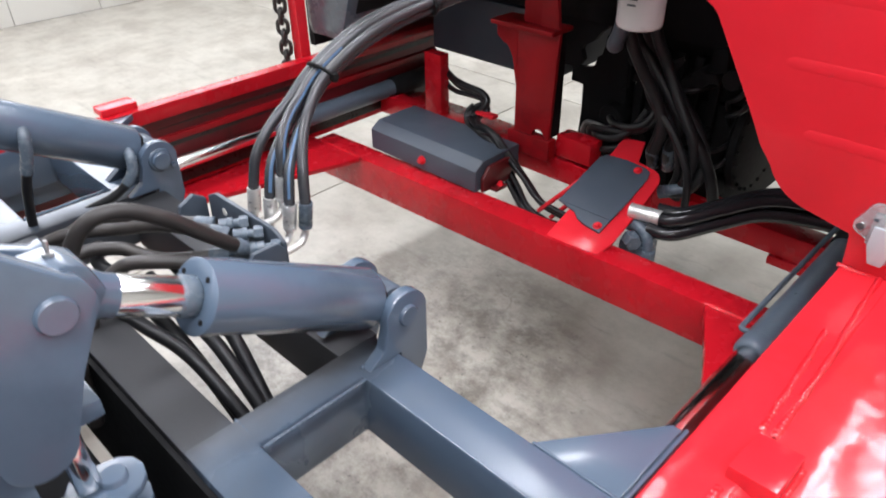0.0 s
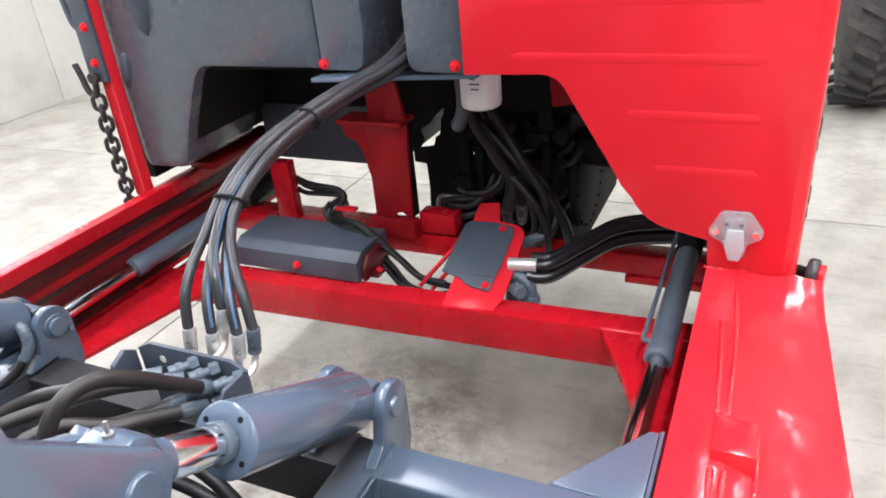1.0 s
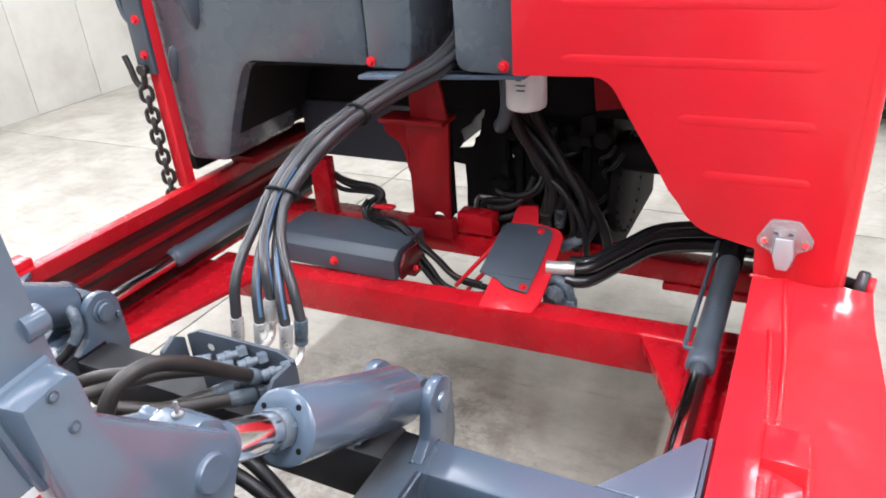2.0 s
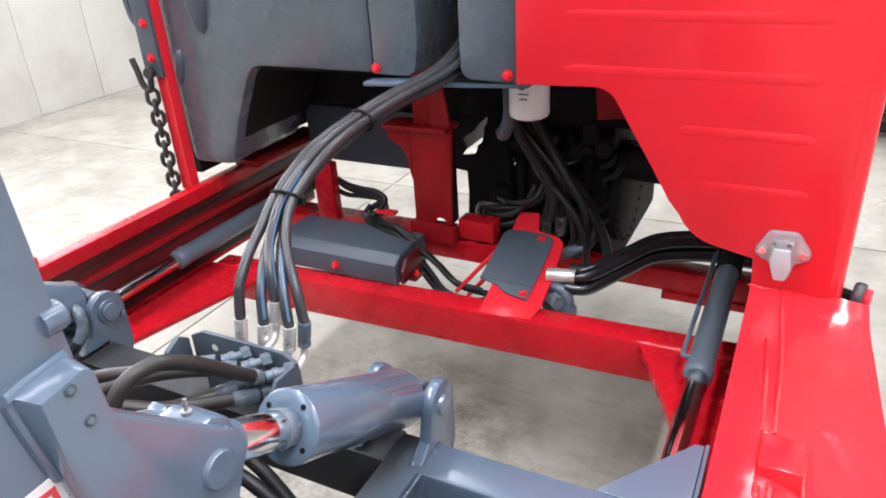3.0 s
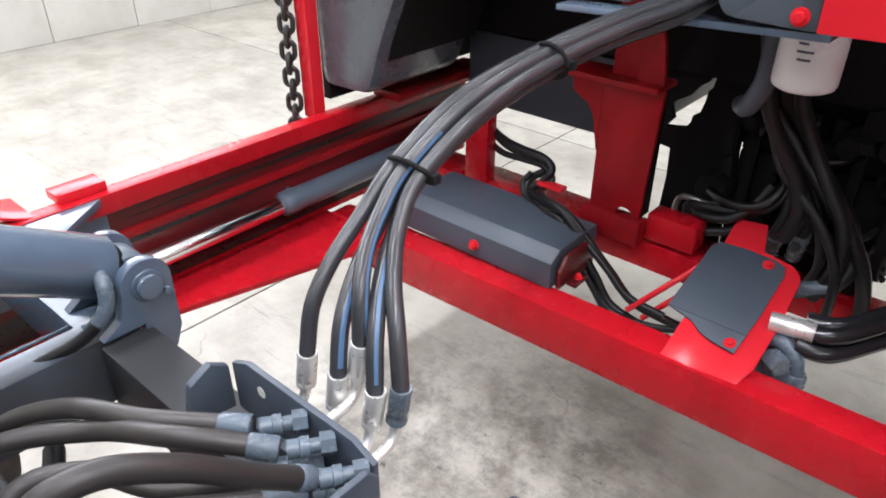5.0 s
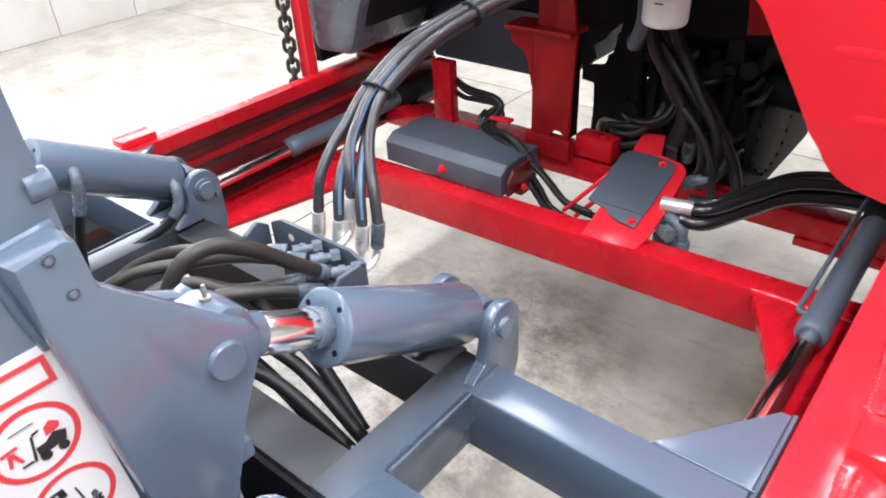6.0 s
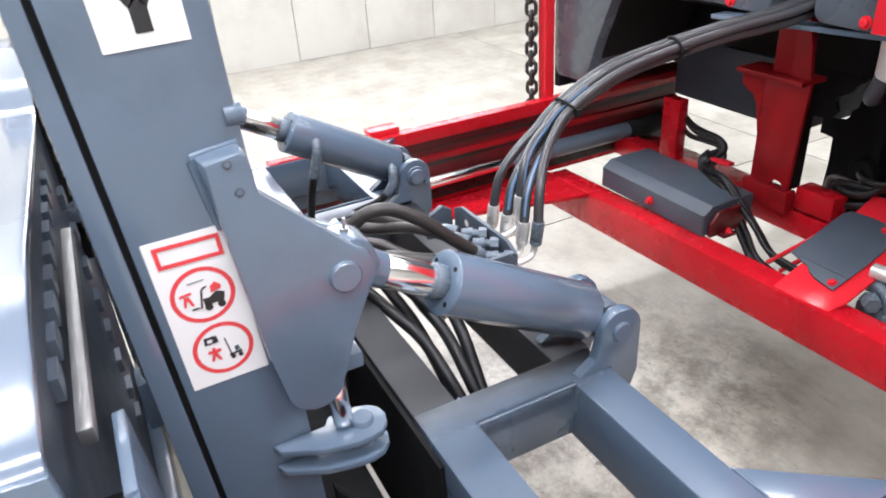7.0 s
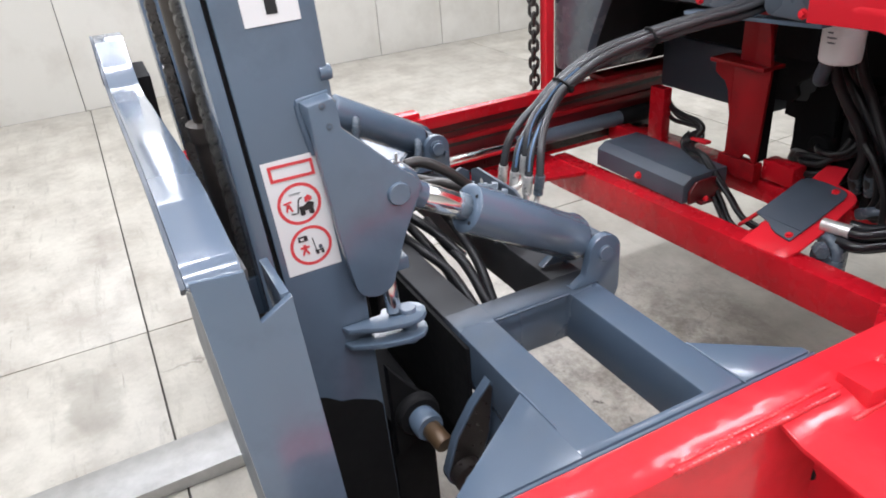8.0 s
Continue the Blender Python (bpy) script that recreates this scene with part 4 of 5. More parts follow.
        part("stud_block", B(*sorted((f(-0.445), f(-0.385))), 0.37, 0.43, 0.985, 1.01), BLUEGREY, t, bevel=0.004)
        # pivot at the foot of the mast
        pv = part("pivot_flange", R((f(-0.385), 0.405, 0.66), (f(-0.355), 0.405, 0.66), 0.046, 28), BLACK, t)
        part("pivot_collar", R((f(-0.355), 0.405, 0.66), (f(-0.315), 0.408, 0.66), 0.031, 28), BLUEGREY, pv)
        part("bronze_pin", R((f(-0.317), 0.408, 0.66), (f(-0.268), 0.416, 0.65), 0.0195, 28), BROWN, pv, "brown bronze pivot pin")
        px("pivot_ear", [(0.36, 0.55), (0.36, 0.78), (0.40, 0.72), (0.45, 0.66), (0.45, 0.6)], -0.41, -0.386, BLACK)
    # foot and ties: black in place of blue-grey paints the shade down here
    part("mast_foot", B(mx(-0.42), -0.42, 0.36, 0.46, 0.30, 0.62), BLACK, t, "mast foot painted black for its shade", bevel=0.01)
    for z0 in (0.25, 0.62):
        part("cross_tie", B(mx(-0.48), -0.48, 0.25, 0.33, z0, z0 + 0.12), BLACK, t, "cross tie painted black for its shade", bevel=0.004)
    return t


mast()


def decals():
    t = thing("warning_sticker", -0.388, 0.25, 1.15, "white warning sticker with two red prohibition rings", "sticker")
    x = -0.3895

    def flat(name, pts, x0, m, label="", par=t):
        return part(name, P(pts, "x", x0, x0 + 0.0006), m, par, label)
    flat("sheet", [(0.199, 1.243), (0.291, 1.245), (0.305, 1.037), (0.211, 1.035)], x, WHITE)
    u = Vector((0.0655, -1)).normalized()

    def at(c, a, b):
        return (c[0] + a * 1.0 + b * -0.0655, c[1] + a * 0.0 + b)
    def ring(c, r, w, n=40):
        bm = bmesh.new()
        o, i = [[bm.verts.new((x + 0.001, c[0] + q * math.cos(k * 2 * math.pi / n), c[1] + q * math.sin(k * 2 * math.pi / n))) for k in range(n)] for q in (r, r - w)]
        for k in range(n):
            bm.faces.new((o[k], o[(k + 1) % n], i[(k + 1) % n], i[k]))
        return part("red_ring", bm, LABELRED, t)
    def quad(c, a0, a1, b0, b1, m, name, lift=0.001):
        flat(name, [at(c, a0, b0), at(c, a1, b0), at(c, a1, b1), at(c, a0, b1)], x + lift, m)
    c0 = (0.2465, 1.222)
    for a0, a1, b0, b1 in ((-0.037, 0.037, 0.009, 0.014), (-0.037, 0.037, -0.014, -0.009), (-0.037, -0.032, -0.009, 0.009), (0.032, 0.037, -0.009, 0.009)):
        quad(c0, a0, a1, b0, b1, LABELRED, "frame_bar")
    c1, c2 = (0.25, 1.163), (0.257, 1.084)
    ring(c1, 0.037, 0.0055)
    ring(c2, 0.0365, 0.0055)
    def shape(c, pts, m):
        flat("sign_shape", [at(c, a, b) for a, b in pts], x + 0.001, m)
    # upper ring: truck shape with red load, red mark beside it
    shape(c1, [(-0.002, -0.015), (0.021, -0.013), (0.024, -0.003), (0.015, 0.001), (0.006, -0.005), (-0.002, -0.005)], INK)
    for a in (0.002, 0.017):
        shape(c1, [(a + 0.0048 * math.cos(q * math.pi / 5), -0.0175 + 0.0048 * math.sin(q * math.pi / 5)) for q in range(10)], INK)
    shape(c1, [(0.009, 0.0005), (0.021, 0.003), (0.0225, 0.008), (0.016, 0.0135), (0.010, 0.009)], LABELRED)
    shape(c1, [(-0.0075, -0.017), (-0.005, -0.017), (0.0005, 0.008), (-0.0015, 0.008)], INK)
    shape(c1, [(0.001, 0.0075), (0.006, 0.0095), (0.0065, 0.011), (0.0, 0.010)], INK)
    shape(c1, [(-0.017, -0.0165), (-0.008, -0.0165), (-0.008, -0.0145), (-0.017, -0.0145)], INK)
    shape(c1, [(-0.026, 0.0035), (-0.012, 0.005), (-0.0125, 0.008), (-0.026, 0.0065)], LABELRED)
    shape(c1, [(-0.0215, 0.003), (-0.0165, 0.003), (-0.0125, -0.010), (-0.0155, -0.0105), (-0.019, -0.0015), (-0.022, -0.010), (-0.0245, -0.0095)], LABELRED)
    shape(c1, [(-0.014, 0.0185), (0.006, 0.0195), (0.006, 0.0203), (-0.014, 0.0193)], CYLGREY)
    # lower ring: dark load over a red mark, thin mast lines beside
    shape(c2, [(-0.020, 0.010), (-0.003, 0.0105), (-0.004, 0.0205), (-0.019, 0.020)], INK)
    flat("sign_shape", [at(c2, a, b) for a, b in ((-0.016, 0.013), (-0.010, 0.013), (-0.010, 0.0175), (-0.016, 0.017))], x + 0.002, WHITE)
    shape(c2, [(-0.0135, 0.004), (-0.0095, 0.004), (-0.009, 0.0005), (-0.0035, 0.001), (-0.0035, -0.003), (-0.009, -0.004), (-0.005, -0.015), (-0.0085, -0.0155), (-0.0115, -0.0075), (-0.0155, -0.0155), (-0.018, -0.014), (-0.014, -0.004), (-0.019, -0.003), (-0.019, 0.0005), (-0.0135, 0.0005)], LABELRED)
    shape(c2, [(0.006, -0.013), (0.0078, -0.013), (0.0052, 0.013), (0.0035, 0.013)], INK)
    shape(c2, [(0.004, -0.0145), (0.020, -0.0125), (0.020, -0.010), (0.004, -0.0118)], INK)
    shape(c2, [(0.012, -0.010), (0.0185, -0.0085), (0.017, -0.002), (0.0125, -0.003)], CYLGREY)
    for a in (0.008, 0.017):
        shape(c2, [(a + 0.003 * math.cos(q * math.pi / 4), -0.0165 + 0.003 * math.sin(q * math.pi / 4)) for q in range(8)], INK)
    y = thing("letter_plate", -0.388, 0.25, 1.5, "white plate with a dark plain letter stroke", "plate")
    part("sheet", P([(0.219, 1.447), (0.303, 1.449), (0.297, 1.62), (0.209, 1.618)], "x", x, x + 0.0006), WHITE, y)
    for pts in ([(0.253, 1.462), (0.27, 1.462), (0.269, 1.4865), (0.2605, 1.4985), (0.252, 1.4865)], [(0.252, 1.485), (0.262, 1.496), (0.240, 1.535), (0.222, 1.535)], [(0.269, 1.485), (0.259, 1.496), (0.278, 1.535), (0.296, 1.535)]):
        part("letter_stroke", P(pts, "x", x + 0.0008, x + 0.0014), INK, y, "dark letter stroke")


decals()


group_at()


def fork_carriage():
    t = thing("fork_carriage", MX, 0.06, 0.02, "blue-grey fork carriage with curved top plate", "carriage")
    top = [(-1.32, 1.22), (-1.318, 1.29), (-1.30, 1.325), (-1.265, 1.338), (-1.20, 1.330), (-1.14, 1.285), (-1.09, 1.255), (-1.03, 1.243), (-0.95, 1.245), (-0.62, 1.268), (-0.35, 1.284), (-0.22, 1.279), (-0.212, 1.278), (-0.075, 1.257), (-0.058, 1.25), (-0.047, 1.238)]
    inner = [(x + (0.012 if x < -1.29 else -0.012 if x < -0.06 or x > -0.05 else -0.004) * (1 if x < -1.29 or x > -0.07 else 0), z - 0.013) for x, z in top]
    part("top_plate", P(top + inner[::-1], "y", 0.036, 0.102), GLOSSBLUE, t, bevel=0.003)
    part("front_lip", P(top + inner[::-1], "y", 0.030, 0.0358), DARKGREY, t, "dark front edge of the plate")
    part("side_plate", P([(0.040, 1.244), (0.103, 1.240), (0.109, 1.165), (0.152, 1.19), (0.171, 0.847), (0.203, 0.15), (0.104, 0.15), (0.061, 0.895)], "x", -0.057, -0.045), BLUEGREY, t, bevel=0.002)
    part("side_plate", P([(0.090, 0.86), (0.150, 0.86), (0.203, 0.15), (0.104, 0.15)], "x", -1.437, -1.425), BLUEGREY, t, bevel=0.002)
    part("pocket_wall", P([(0.140, 1.189), (0.1515, 1.19), (0.163, 1.0), (0.151, 1.0)], "x", -0.165, -0.0575), BLUEGREY, t, bevel=0.002)
    # black block gives the open pocket its shade
    part("pocket_floor", B(-0.165, -0.0575, 0.104, 0.139, 1.03, 1.10), BLACK, t, "pocket floor painted black for its shade")
    # dark grey here is the shade on the plate's rear, painted in
    part("back_plate", P([(-1.42, 0.32), (-0.058, 0.32), (-0.058, 1.225)] + [(x, z - 0.0135) for x, z in top[::-1][3:-3]] + [(-1.30, 1.15), (-1.32, 1.0), (-1.42, 0.9)], "y", 0.086, 0.0945), DARKGREY, t, "slotted carriage plate with its shade painted dark")
    for k in range(9):
        x = -0.24 - 0.07 * k
        part("slot_tooth", B(x - 0.02, x + 0.02, 0.0947, 0.104, 1.18, 1.205), CYLGREY, t)
    # pale steel paints the bright reflection along this bar
    part("inner_bar", P([(-0.66, 1.146), (-0.17, 1.158), (-0.17, 1.178), (-0.66, 1.168)], "y", 0.108, 0.123), STEEL, t, "slide bar in pale steel for its reflection", bevel=0.003)
    for k in range(8):
        part("notch_block", B(-1.02, -0.97, 0.0947, 0.105, 0.55 + 0.075 * k, 0.58 + 0.075 * k), CYLGREY, t)
    part("end_cap", B(-1.11, -1.075, 0.15, 0.172, 1.035, 1.06), RED, t, "small red cap", bevel=0.004)
    part("cap_stem", B(-1.118, -1.067, 0.0947, 0.168, 1.005, 1.034), FITGREY, t, "grey stem under the cap", bevel=0.003)
    part("lower_bar", B(-1.42, -0.058, 0.096, 0.13, 0.3, 0.42), BLUEGREY, t, bevel=0.004)
    part("guard_post", P([(-1.26, 0.9), (-1.12, 0.9), (-1.12, 1.252), (-1.26, 1.262)], "y", 0.0947, 0.133), BLACK, t, "black flat guard post")
    for s in (0, 1):
        f = (lambda x: mx(x)) if s else (lambda x: x)
        a, b = (-0.33, -0.15) if s else (-1.315, -1.125)
        part("fork_tine", P([(0.16, 0.5), (0.16, 0.0), (-1.0, 0.012), (-1.0, 0.025), (0.11, 0.052), (0.11, 0.5)], "x", a, b), STEEL, t, "worn bare steel fork tine", bevel=0.003)
    return t


fork_carriage()


def covers():
    t = thing("valve_box", -1.15, 1.76, 0.592, "dark grey chamfered sheet-metal valve cover on the red beam", "box")
    part("lid", P([(1.655, 0.5785), (1.655, 0.645), (1.69, 0.668), (1.85, 0.668), (1.85, 0.5785)], "x", -1.352, -0.897), DARKGREY, t, bevel=0.0035, smooth=14)
    bolt("bolt", (-1.115, 1.655, 0.613), (0, -1, 0), 0.009, 0.016, RED, t, "red bolt")
    part("mounting_foot", P([(1.672, 0.577), (1.82, 0.577), (1.82, 0.61), (1.79, 0.652), (1.70, 0.652), (1.672, 0.62)], "x", -0.893, -0.881), MAROON, t, bevel=0.003)
    part("mounting_foot", B(-0.88, -0.855, 1.70, 1.75, 0.577, 0.587), MAROON, t, bevel=0.002)
    bolt("bolt", (-0.867, 1.73, 0.587), (0, 0, 1), 0.007, 0.012, RED, t, "red bolt")
    c = thing("inspection_cover", -0.55, 1.76, 0.592, "dark grey square cover plate on a red bracket", "cover")
    def zz(y):
        return 0.598 + 0.385 * (y - 1.65)
    def sheet(name, pts, off, th, m, label=""):
        bm = bmesh.new()
        prism(bm, pts, "z", 0, th)
        for v in bm.verts:
            v.co.z += zz(v.co.y) + off
        return part(name, bm, m, c, label, bevel=0.002)
    sheet("bracket_plate", [(-0.60, 1.603), (-0.452, 1.603), (-0.437, 1.652), (-0.436, 1.75), (-0.442, 1.853)] + arc2(-0.487, 1.86, 0.045, 0, 80, 5) + [(-0.534, 1.914), (-0.558, 1.984), (-0.622, 1.976), (-0.618, 1.90), (-0.60, 1.80)], 0.0, 0.008, RED, "red bracket plate")
    sheet("cover_plate", [(-0.640, 1.704), (-0.579, 1.690), (-0.56, 1.676), (-0.536, 1.667), (-0.48, 1.660), (-0.474, 1.76), (-0.474, 1.865), (-0.481, 1.884), (-0.50, 1.893), (-0.56, 1.897), (-0.622, 1.893), (-0.634, 1.875)], 0.012, 0.005, DARKGREY)
    lip = bmesh.new()
    prism(lip, [(-0.639, 1.703), (-0.476, 1.703), (-0.476, 1.706), (-0.639, 1.706)], "z", 0, 0.0016)
    for v in lip.verts:
        v.co.z += zz(v.co.y) + 0.0172
    part("fold_line", lip, DARKGREY, c)
    bolt("bolt", (-0.512, 1.876, zz(1.876) + 0.016), (0, -0.36, 1), 0.008, 0.008, RED, c, "red bolt")
    bolt("bolt", (-0.496, 1.676, zz(1.676) + 0.016), (0, -0.36, 1), 0.008, 0.008, RED, c, "red bolt")
    part("stand", B(-0.59, -0.46, 1.604, 1.614, 0.5755, 0.582), RED, c)
    part("stand", B(-0.50, -0.45, 1.85, 1.858, 0.45, 0.676), RED, c)
    part("side_rod", R((-0.76, 1.78, 0.52), (-0.64, 1.84, 0.66), 0.007, 12), RED, c, "thin red rod")
    part("side_rod", R((-0.73, 1.80, 0.50), (-0.62, 1.85, 0.63), 0.007, 12), RED, c, "thin red rod")
    v = thing("valve_fitting", -0.42, 1.77, 0.53, "dark grey painted hydraulic valve fitting below the cover plate", "fitting")
    part("block", B(-0.455, -0.385, 1.72, 1.80, 0.50, 0.585), FITGREY, v, bevel=0.008)
    part("nut", R((-0.43, 1.722, 0.60), (-0.40, 1.70, 0.60), 0.022, 6), FITGREY, v)
    part("elbow", tube(bmesh.new(), spline([(-0.455, 1.76, 0.61), (-0.42, 1.75, 0.622), (-0.388, 1.742, 0.60), (-0.38, 1.738, 0.55), (-0.385, 1.74, 0.50)], 6), 0.016, 14), FITGREY, v)
    part("collar", R((-0.379, 1.738, 0.575), (-0.379, 1.738, 0.545), 0.021, 8), FITGREY, v)
    part("port_plug", R((-0.42, 1.722, 0.535), (-0.42, 1.706, 0.535), 0.014, 6), FITGREY, v)


covers()


# ---- hoses ----
group_at(0.011, 0.004, 0.008)


def hose(pts, r, label, mat_=None, group="hydraulic hoses", stripe=None):
    path = spline(pts, 10)
    c = path[0]
    t = thing("hydraulic_hose", *c, label, "hose", group)
    part("hose_body", tube(bmesh.new(), path, r, 14), mat_ or RUBBER, t)
    if stripe:
        part("print_line", tube(bmesh.new(), path[2:46], r * 1.02, 4, stripe), BLUELINE, t, "blue printed line")
    return t, path


def bundle():
    tops = [(-0.763, 0.868, 0.900), (-0.704, 0.864, 0.904), (-0.685, 0.884, 0.946), (-0.649, 0.868, 0.909), (-0.631, 0.889, 0.910)]
    off = [(-0.021, 0.008), (-0.010, -0.010), (-0.001, 0.010), (0.011, -0.009), (0.021, 0.006)]
    for (x, y, z), (ox, oz) in zip(tops, off):
        p0, p3 = Vector((x + 0.008, y + 0.001, z + 0.05)), Vector((-0.749 + ox, 1.046 - oz * 0.7, 1.126 + oz * 0.7))
        p1, p2 = p0 + Vector((-0.006, 0.010, 0.095)), p3 - Vector((0.004, 0.078, 0.072))
        pts = [p0 * (1 - k) ** 3 + p1 * 3 * k * (1 - k) ** 2 + p2 * 3 * k * k * (1 - k) + p3 * k ** 3 for k in (0.0, 0.25, 0.5, 0.75, 1.0)]
        pts += [(-0.743 + ox, 1.16 - oz * 0.5, 1.178 + oz), (-0.734 + ox * 0.9, 1.306, 1.204 + oz * 1.1), (-0.703 + ox * 0.8, 1.43, 1.227 + oz * 1.2), (-0.672 + ox * 0.8, 1.55, 1.243 + oz * 1.5), (-0.660 + ox, 1.66, 1.27 + oz * 1.6), (-0.662 + ox, 1.74, 1.32 + oz), (-0.68 + ox, 1.83, 1.43), (-0.69 + ox, 1.88, 1.62)]
        t, path = hose(pts, 0.0100, "black hydraulic hose with blue printing bundled by ties", stripe={-0.010: (-1.35, -0.75), 0.011: (-1.55, -1.1), -0.001: (-0.95, -0.55)}.get(ox))
        bm = bmesh.new()
        lathe(bm, (x, y, z), (x + 0.0085, y + 0.002, z + 0.054), [(0, 0.008), (0.05, 0.0122), (0.16, 0.0125), (0.19, 0.0114), (0.22, 0.0122), (0.95, 0.0125), (1, 0.0115)], 24)
        part("ferrule", bm, FITGREY if x > -0.64 else ZINC, t, "crimped zinc ferrule")
        bm = bmesh.new()
        tube(bm, spline([(x, y, z + 0.004), (x, y - 0.004, z - 0.014), (x + 0.002, y - 0.02, z - 0.026), (x + 0.002, 0.822, z - 0.03)], 5), 0.0068, 12)
        part("elbow", bm, ZINC, t, "zinc elbow fitting")
    for nm, c, n, r in (("cable_tie", (-0.749, 1.046, 1.126), (0.0, 0.75, 0.66), 0.033), ("cable_tie", (-0.734, 1.306, 1.204), (0.2, 0.97, 0.15), 0.031)):
        c, n = Vector(c), Vector(n).normalized()
        u, w = ring_frame(c, n)
        ring = [c + u * math.cos(a) * r * 1.05 + w * math.sin(a) * r * 0.75 for a in (k * 2 * math.pi / 24 for k in range(25))]
        tg = thing(nm, *c, "black plastic cable tie round the hose bundle", "cable tie", "cable ties")
        part("band", tube(bmesh.new(), ring, 0.0035, 8), BLACK, tg)
        part("lock", B(c.x + r - 0.004, c.x + r + 0.008, c.y - 0.006, c.y + 0.006, c.z - 0.006, c.z + 0.006), BLACK, tg, bevel=0.001)


bundle()


def manifold():
    t = thing("hose_bracket", -0.72, 0.81, 0.83, "dark grey folded hose bracket with painted fittings", "bracket")
    bm = bmesh.new()
    prism(bm, [(-0.832, 0.86), (-0.59, 0.86), (-0.59, 0.93), (-0.62, 0.945), (-0.80, 0.945), (-0.832, 0.93)], "y", 0.815, 0.823)
    part("back_plate", bm, DARKGREY, t, bevel=0.002)
    # solid white disc paints the brightness behind the hole
    part("hole", R((-0.776, 0.8145, 0.916), (-0.776, 0.8238, 0.916), 0.008, 16), WALL, t, "white disc for the light seen through a round hole")
    e = part("end_plate", P([(0.735, 0.845), (0.813, 0.845), (0.813, 0.925), (0.80, 0.94), (0.755, 0.94), (0.735, 0.92)], "x", -0.588, -0.58), DARKGREY, t, bevel=0.002)
    for y, z in ((0.775, 0.905), (0.765, 0.87), (0.785, 0.87)):
        part("bolt_hole", R((-0.5805, y, z), (-0.5785, y, z), 0.005, 10), BLACK, e)
    part("end_plate", P([(0.75, 0.87), (0.813, 0.86), (0.813, 0.925), (0.79, 0.94), (0.76, 0.925)], "x", -0.846, -0.834), DARKGREY, t, bevel=0.003)
    part("support", B(-0.80, -0.62, 0.80, 0.813, 0.815, 0.87), DARKGREY, t, bevel=0.004)
    for k, (x, z) in enumerate(((-0.71, 0.93), (-0.665, 0.928), (-0.615, 0.922), (-0.69, 0.885), (-0.63, 0.88))):
        bm = bmesh.new()
        p = Vector((x + 0.02, 0.814, z))
        d = Vector((-0.55, -0.8, 0.02)).normalized()
        lathe(bm, p, p + d * 0.016, [(0, 0.013), (1, 0.013)], 6)
        lathe(bm, p + d * 0.016, p + d * 0.05, [(0, 0.008), (0.3, 0.008), (0.32, 0.0115), (0.6, 0.0115), (0.62, 0.010), (1, 0.0105)], 18)
        part("fitting", bm, FITGREY, t)


manifold()

FRONT_HOSES = [
    [(-0.725, 0.768, 0.931), (-0.82, 0.70, 0.93), (-0.91, 0.66, 0.918), (-1.01, 0.62, 0.865), (-1.06, 0.585, 0.81), (-1.03, 0.54, 0.75), (-0.95, 0.53, 0.68)],
    [(-0.68, 0.768, 0.929), (-0.76, 0.70, 0.945), (-0.87, 0.66, 0.91), (-0.94, 0.58, 0.90), (-0.965, 0.52, 0.86), (-0.92, 0.485, 0.76), (-0.82, 0.49, 0.66)],
    [(-0.63, 0.768, 0.923), (-0.632, 0.71, 0.975), (-0.64, 0.65, 1.03), (-0.652, 0.59, 1.062), (-0.665, 0.54, 1.045), (-0.675, 0.505, 0.97), (-0.68, 0.485, 0.86), (-0.68, 0.475, 0.70)],
    [(-0.645, 0.768, 0.881), (-0.71, 0.646, 0.92), (-0.746, 0.595, 0.91), (-0.76, 0.54, 0.84), (-0.70, 0.52, 0.7)],
    [(-0.80, 0.57, 0.84), (-0.70, 0.60, 0.815), (-0.60, 0.625, 0.79), (-0.465, 0.645, 0.70)],
    [(-0.86, 0.62, 0.83), (-0.76, 0.635, 0.80), (-0.66, 0.645, 0.76), (-0.52, 0.655, 0.66)],
    [(-0.78, 0.70, 0.86), (-0.70, 0.705, 0.83), (-0.60, 0.70, 0.79), (-0.50, 0.69, 0.70)],
    [(-0.69, 0.768, 0.886), (-0.76, 0.68, 0.885), (-0.83, 0.63, 0.90), (-0.86, 0.56, 0.89), (-0.80, 0.47, 0.80), (-0.74, 0.45, 0.66)],
    [(-0.93, 0.63, 0.86), (-0.84, 0.60, 0.875), (-0.76, 0.62, 0.865), (-0.70, 0.65, 0.84), (-0.64, 0.68, 0.80)],
    [(-0.80, 0.66, 0.84), (-0.70, 0.663, 0.815), (-0.60, 0.67, 0.79), (-0.47, 0.673, 0.70)],
]
# low hoses take the dark rubber that has their shade in it
for p in FRONT_HOSES:
    t, path = hose(p, 0.0122, "dusty black hydraulic hose looping to the mast", mat_=DUSTRUBBER if p[0][1] > 0.75 else BAYRUBBER)
    if p[0][1] > 0.75:
        part("ferrule", R(path[0], path[3], 0.0138, 18), FITGREY, t, "dark painted ferrule")

group_at()
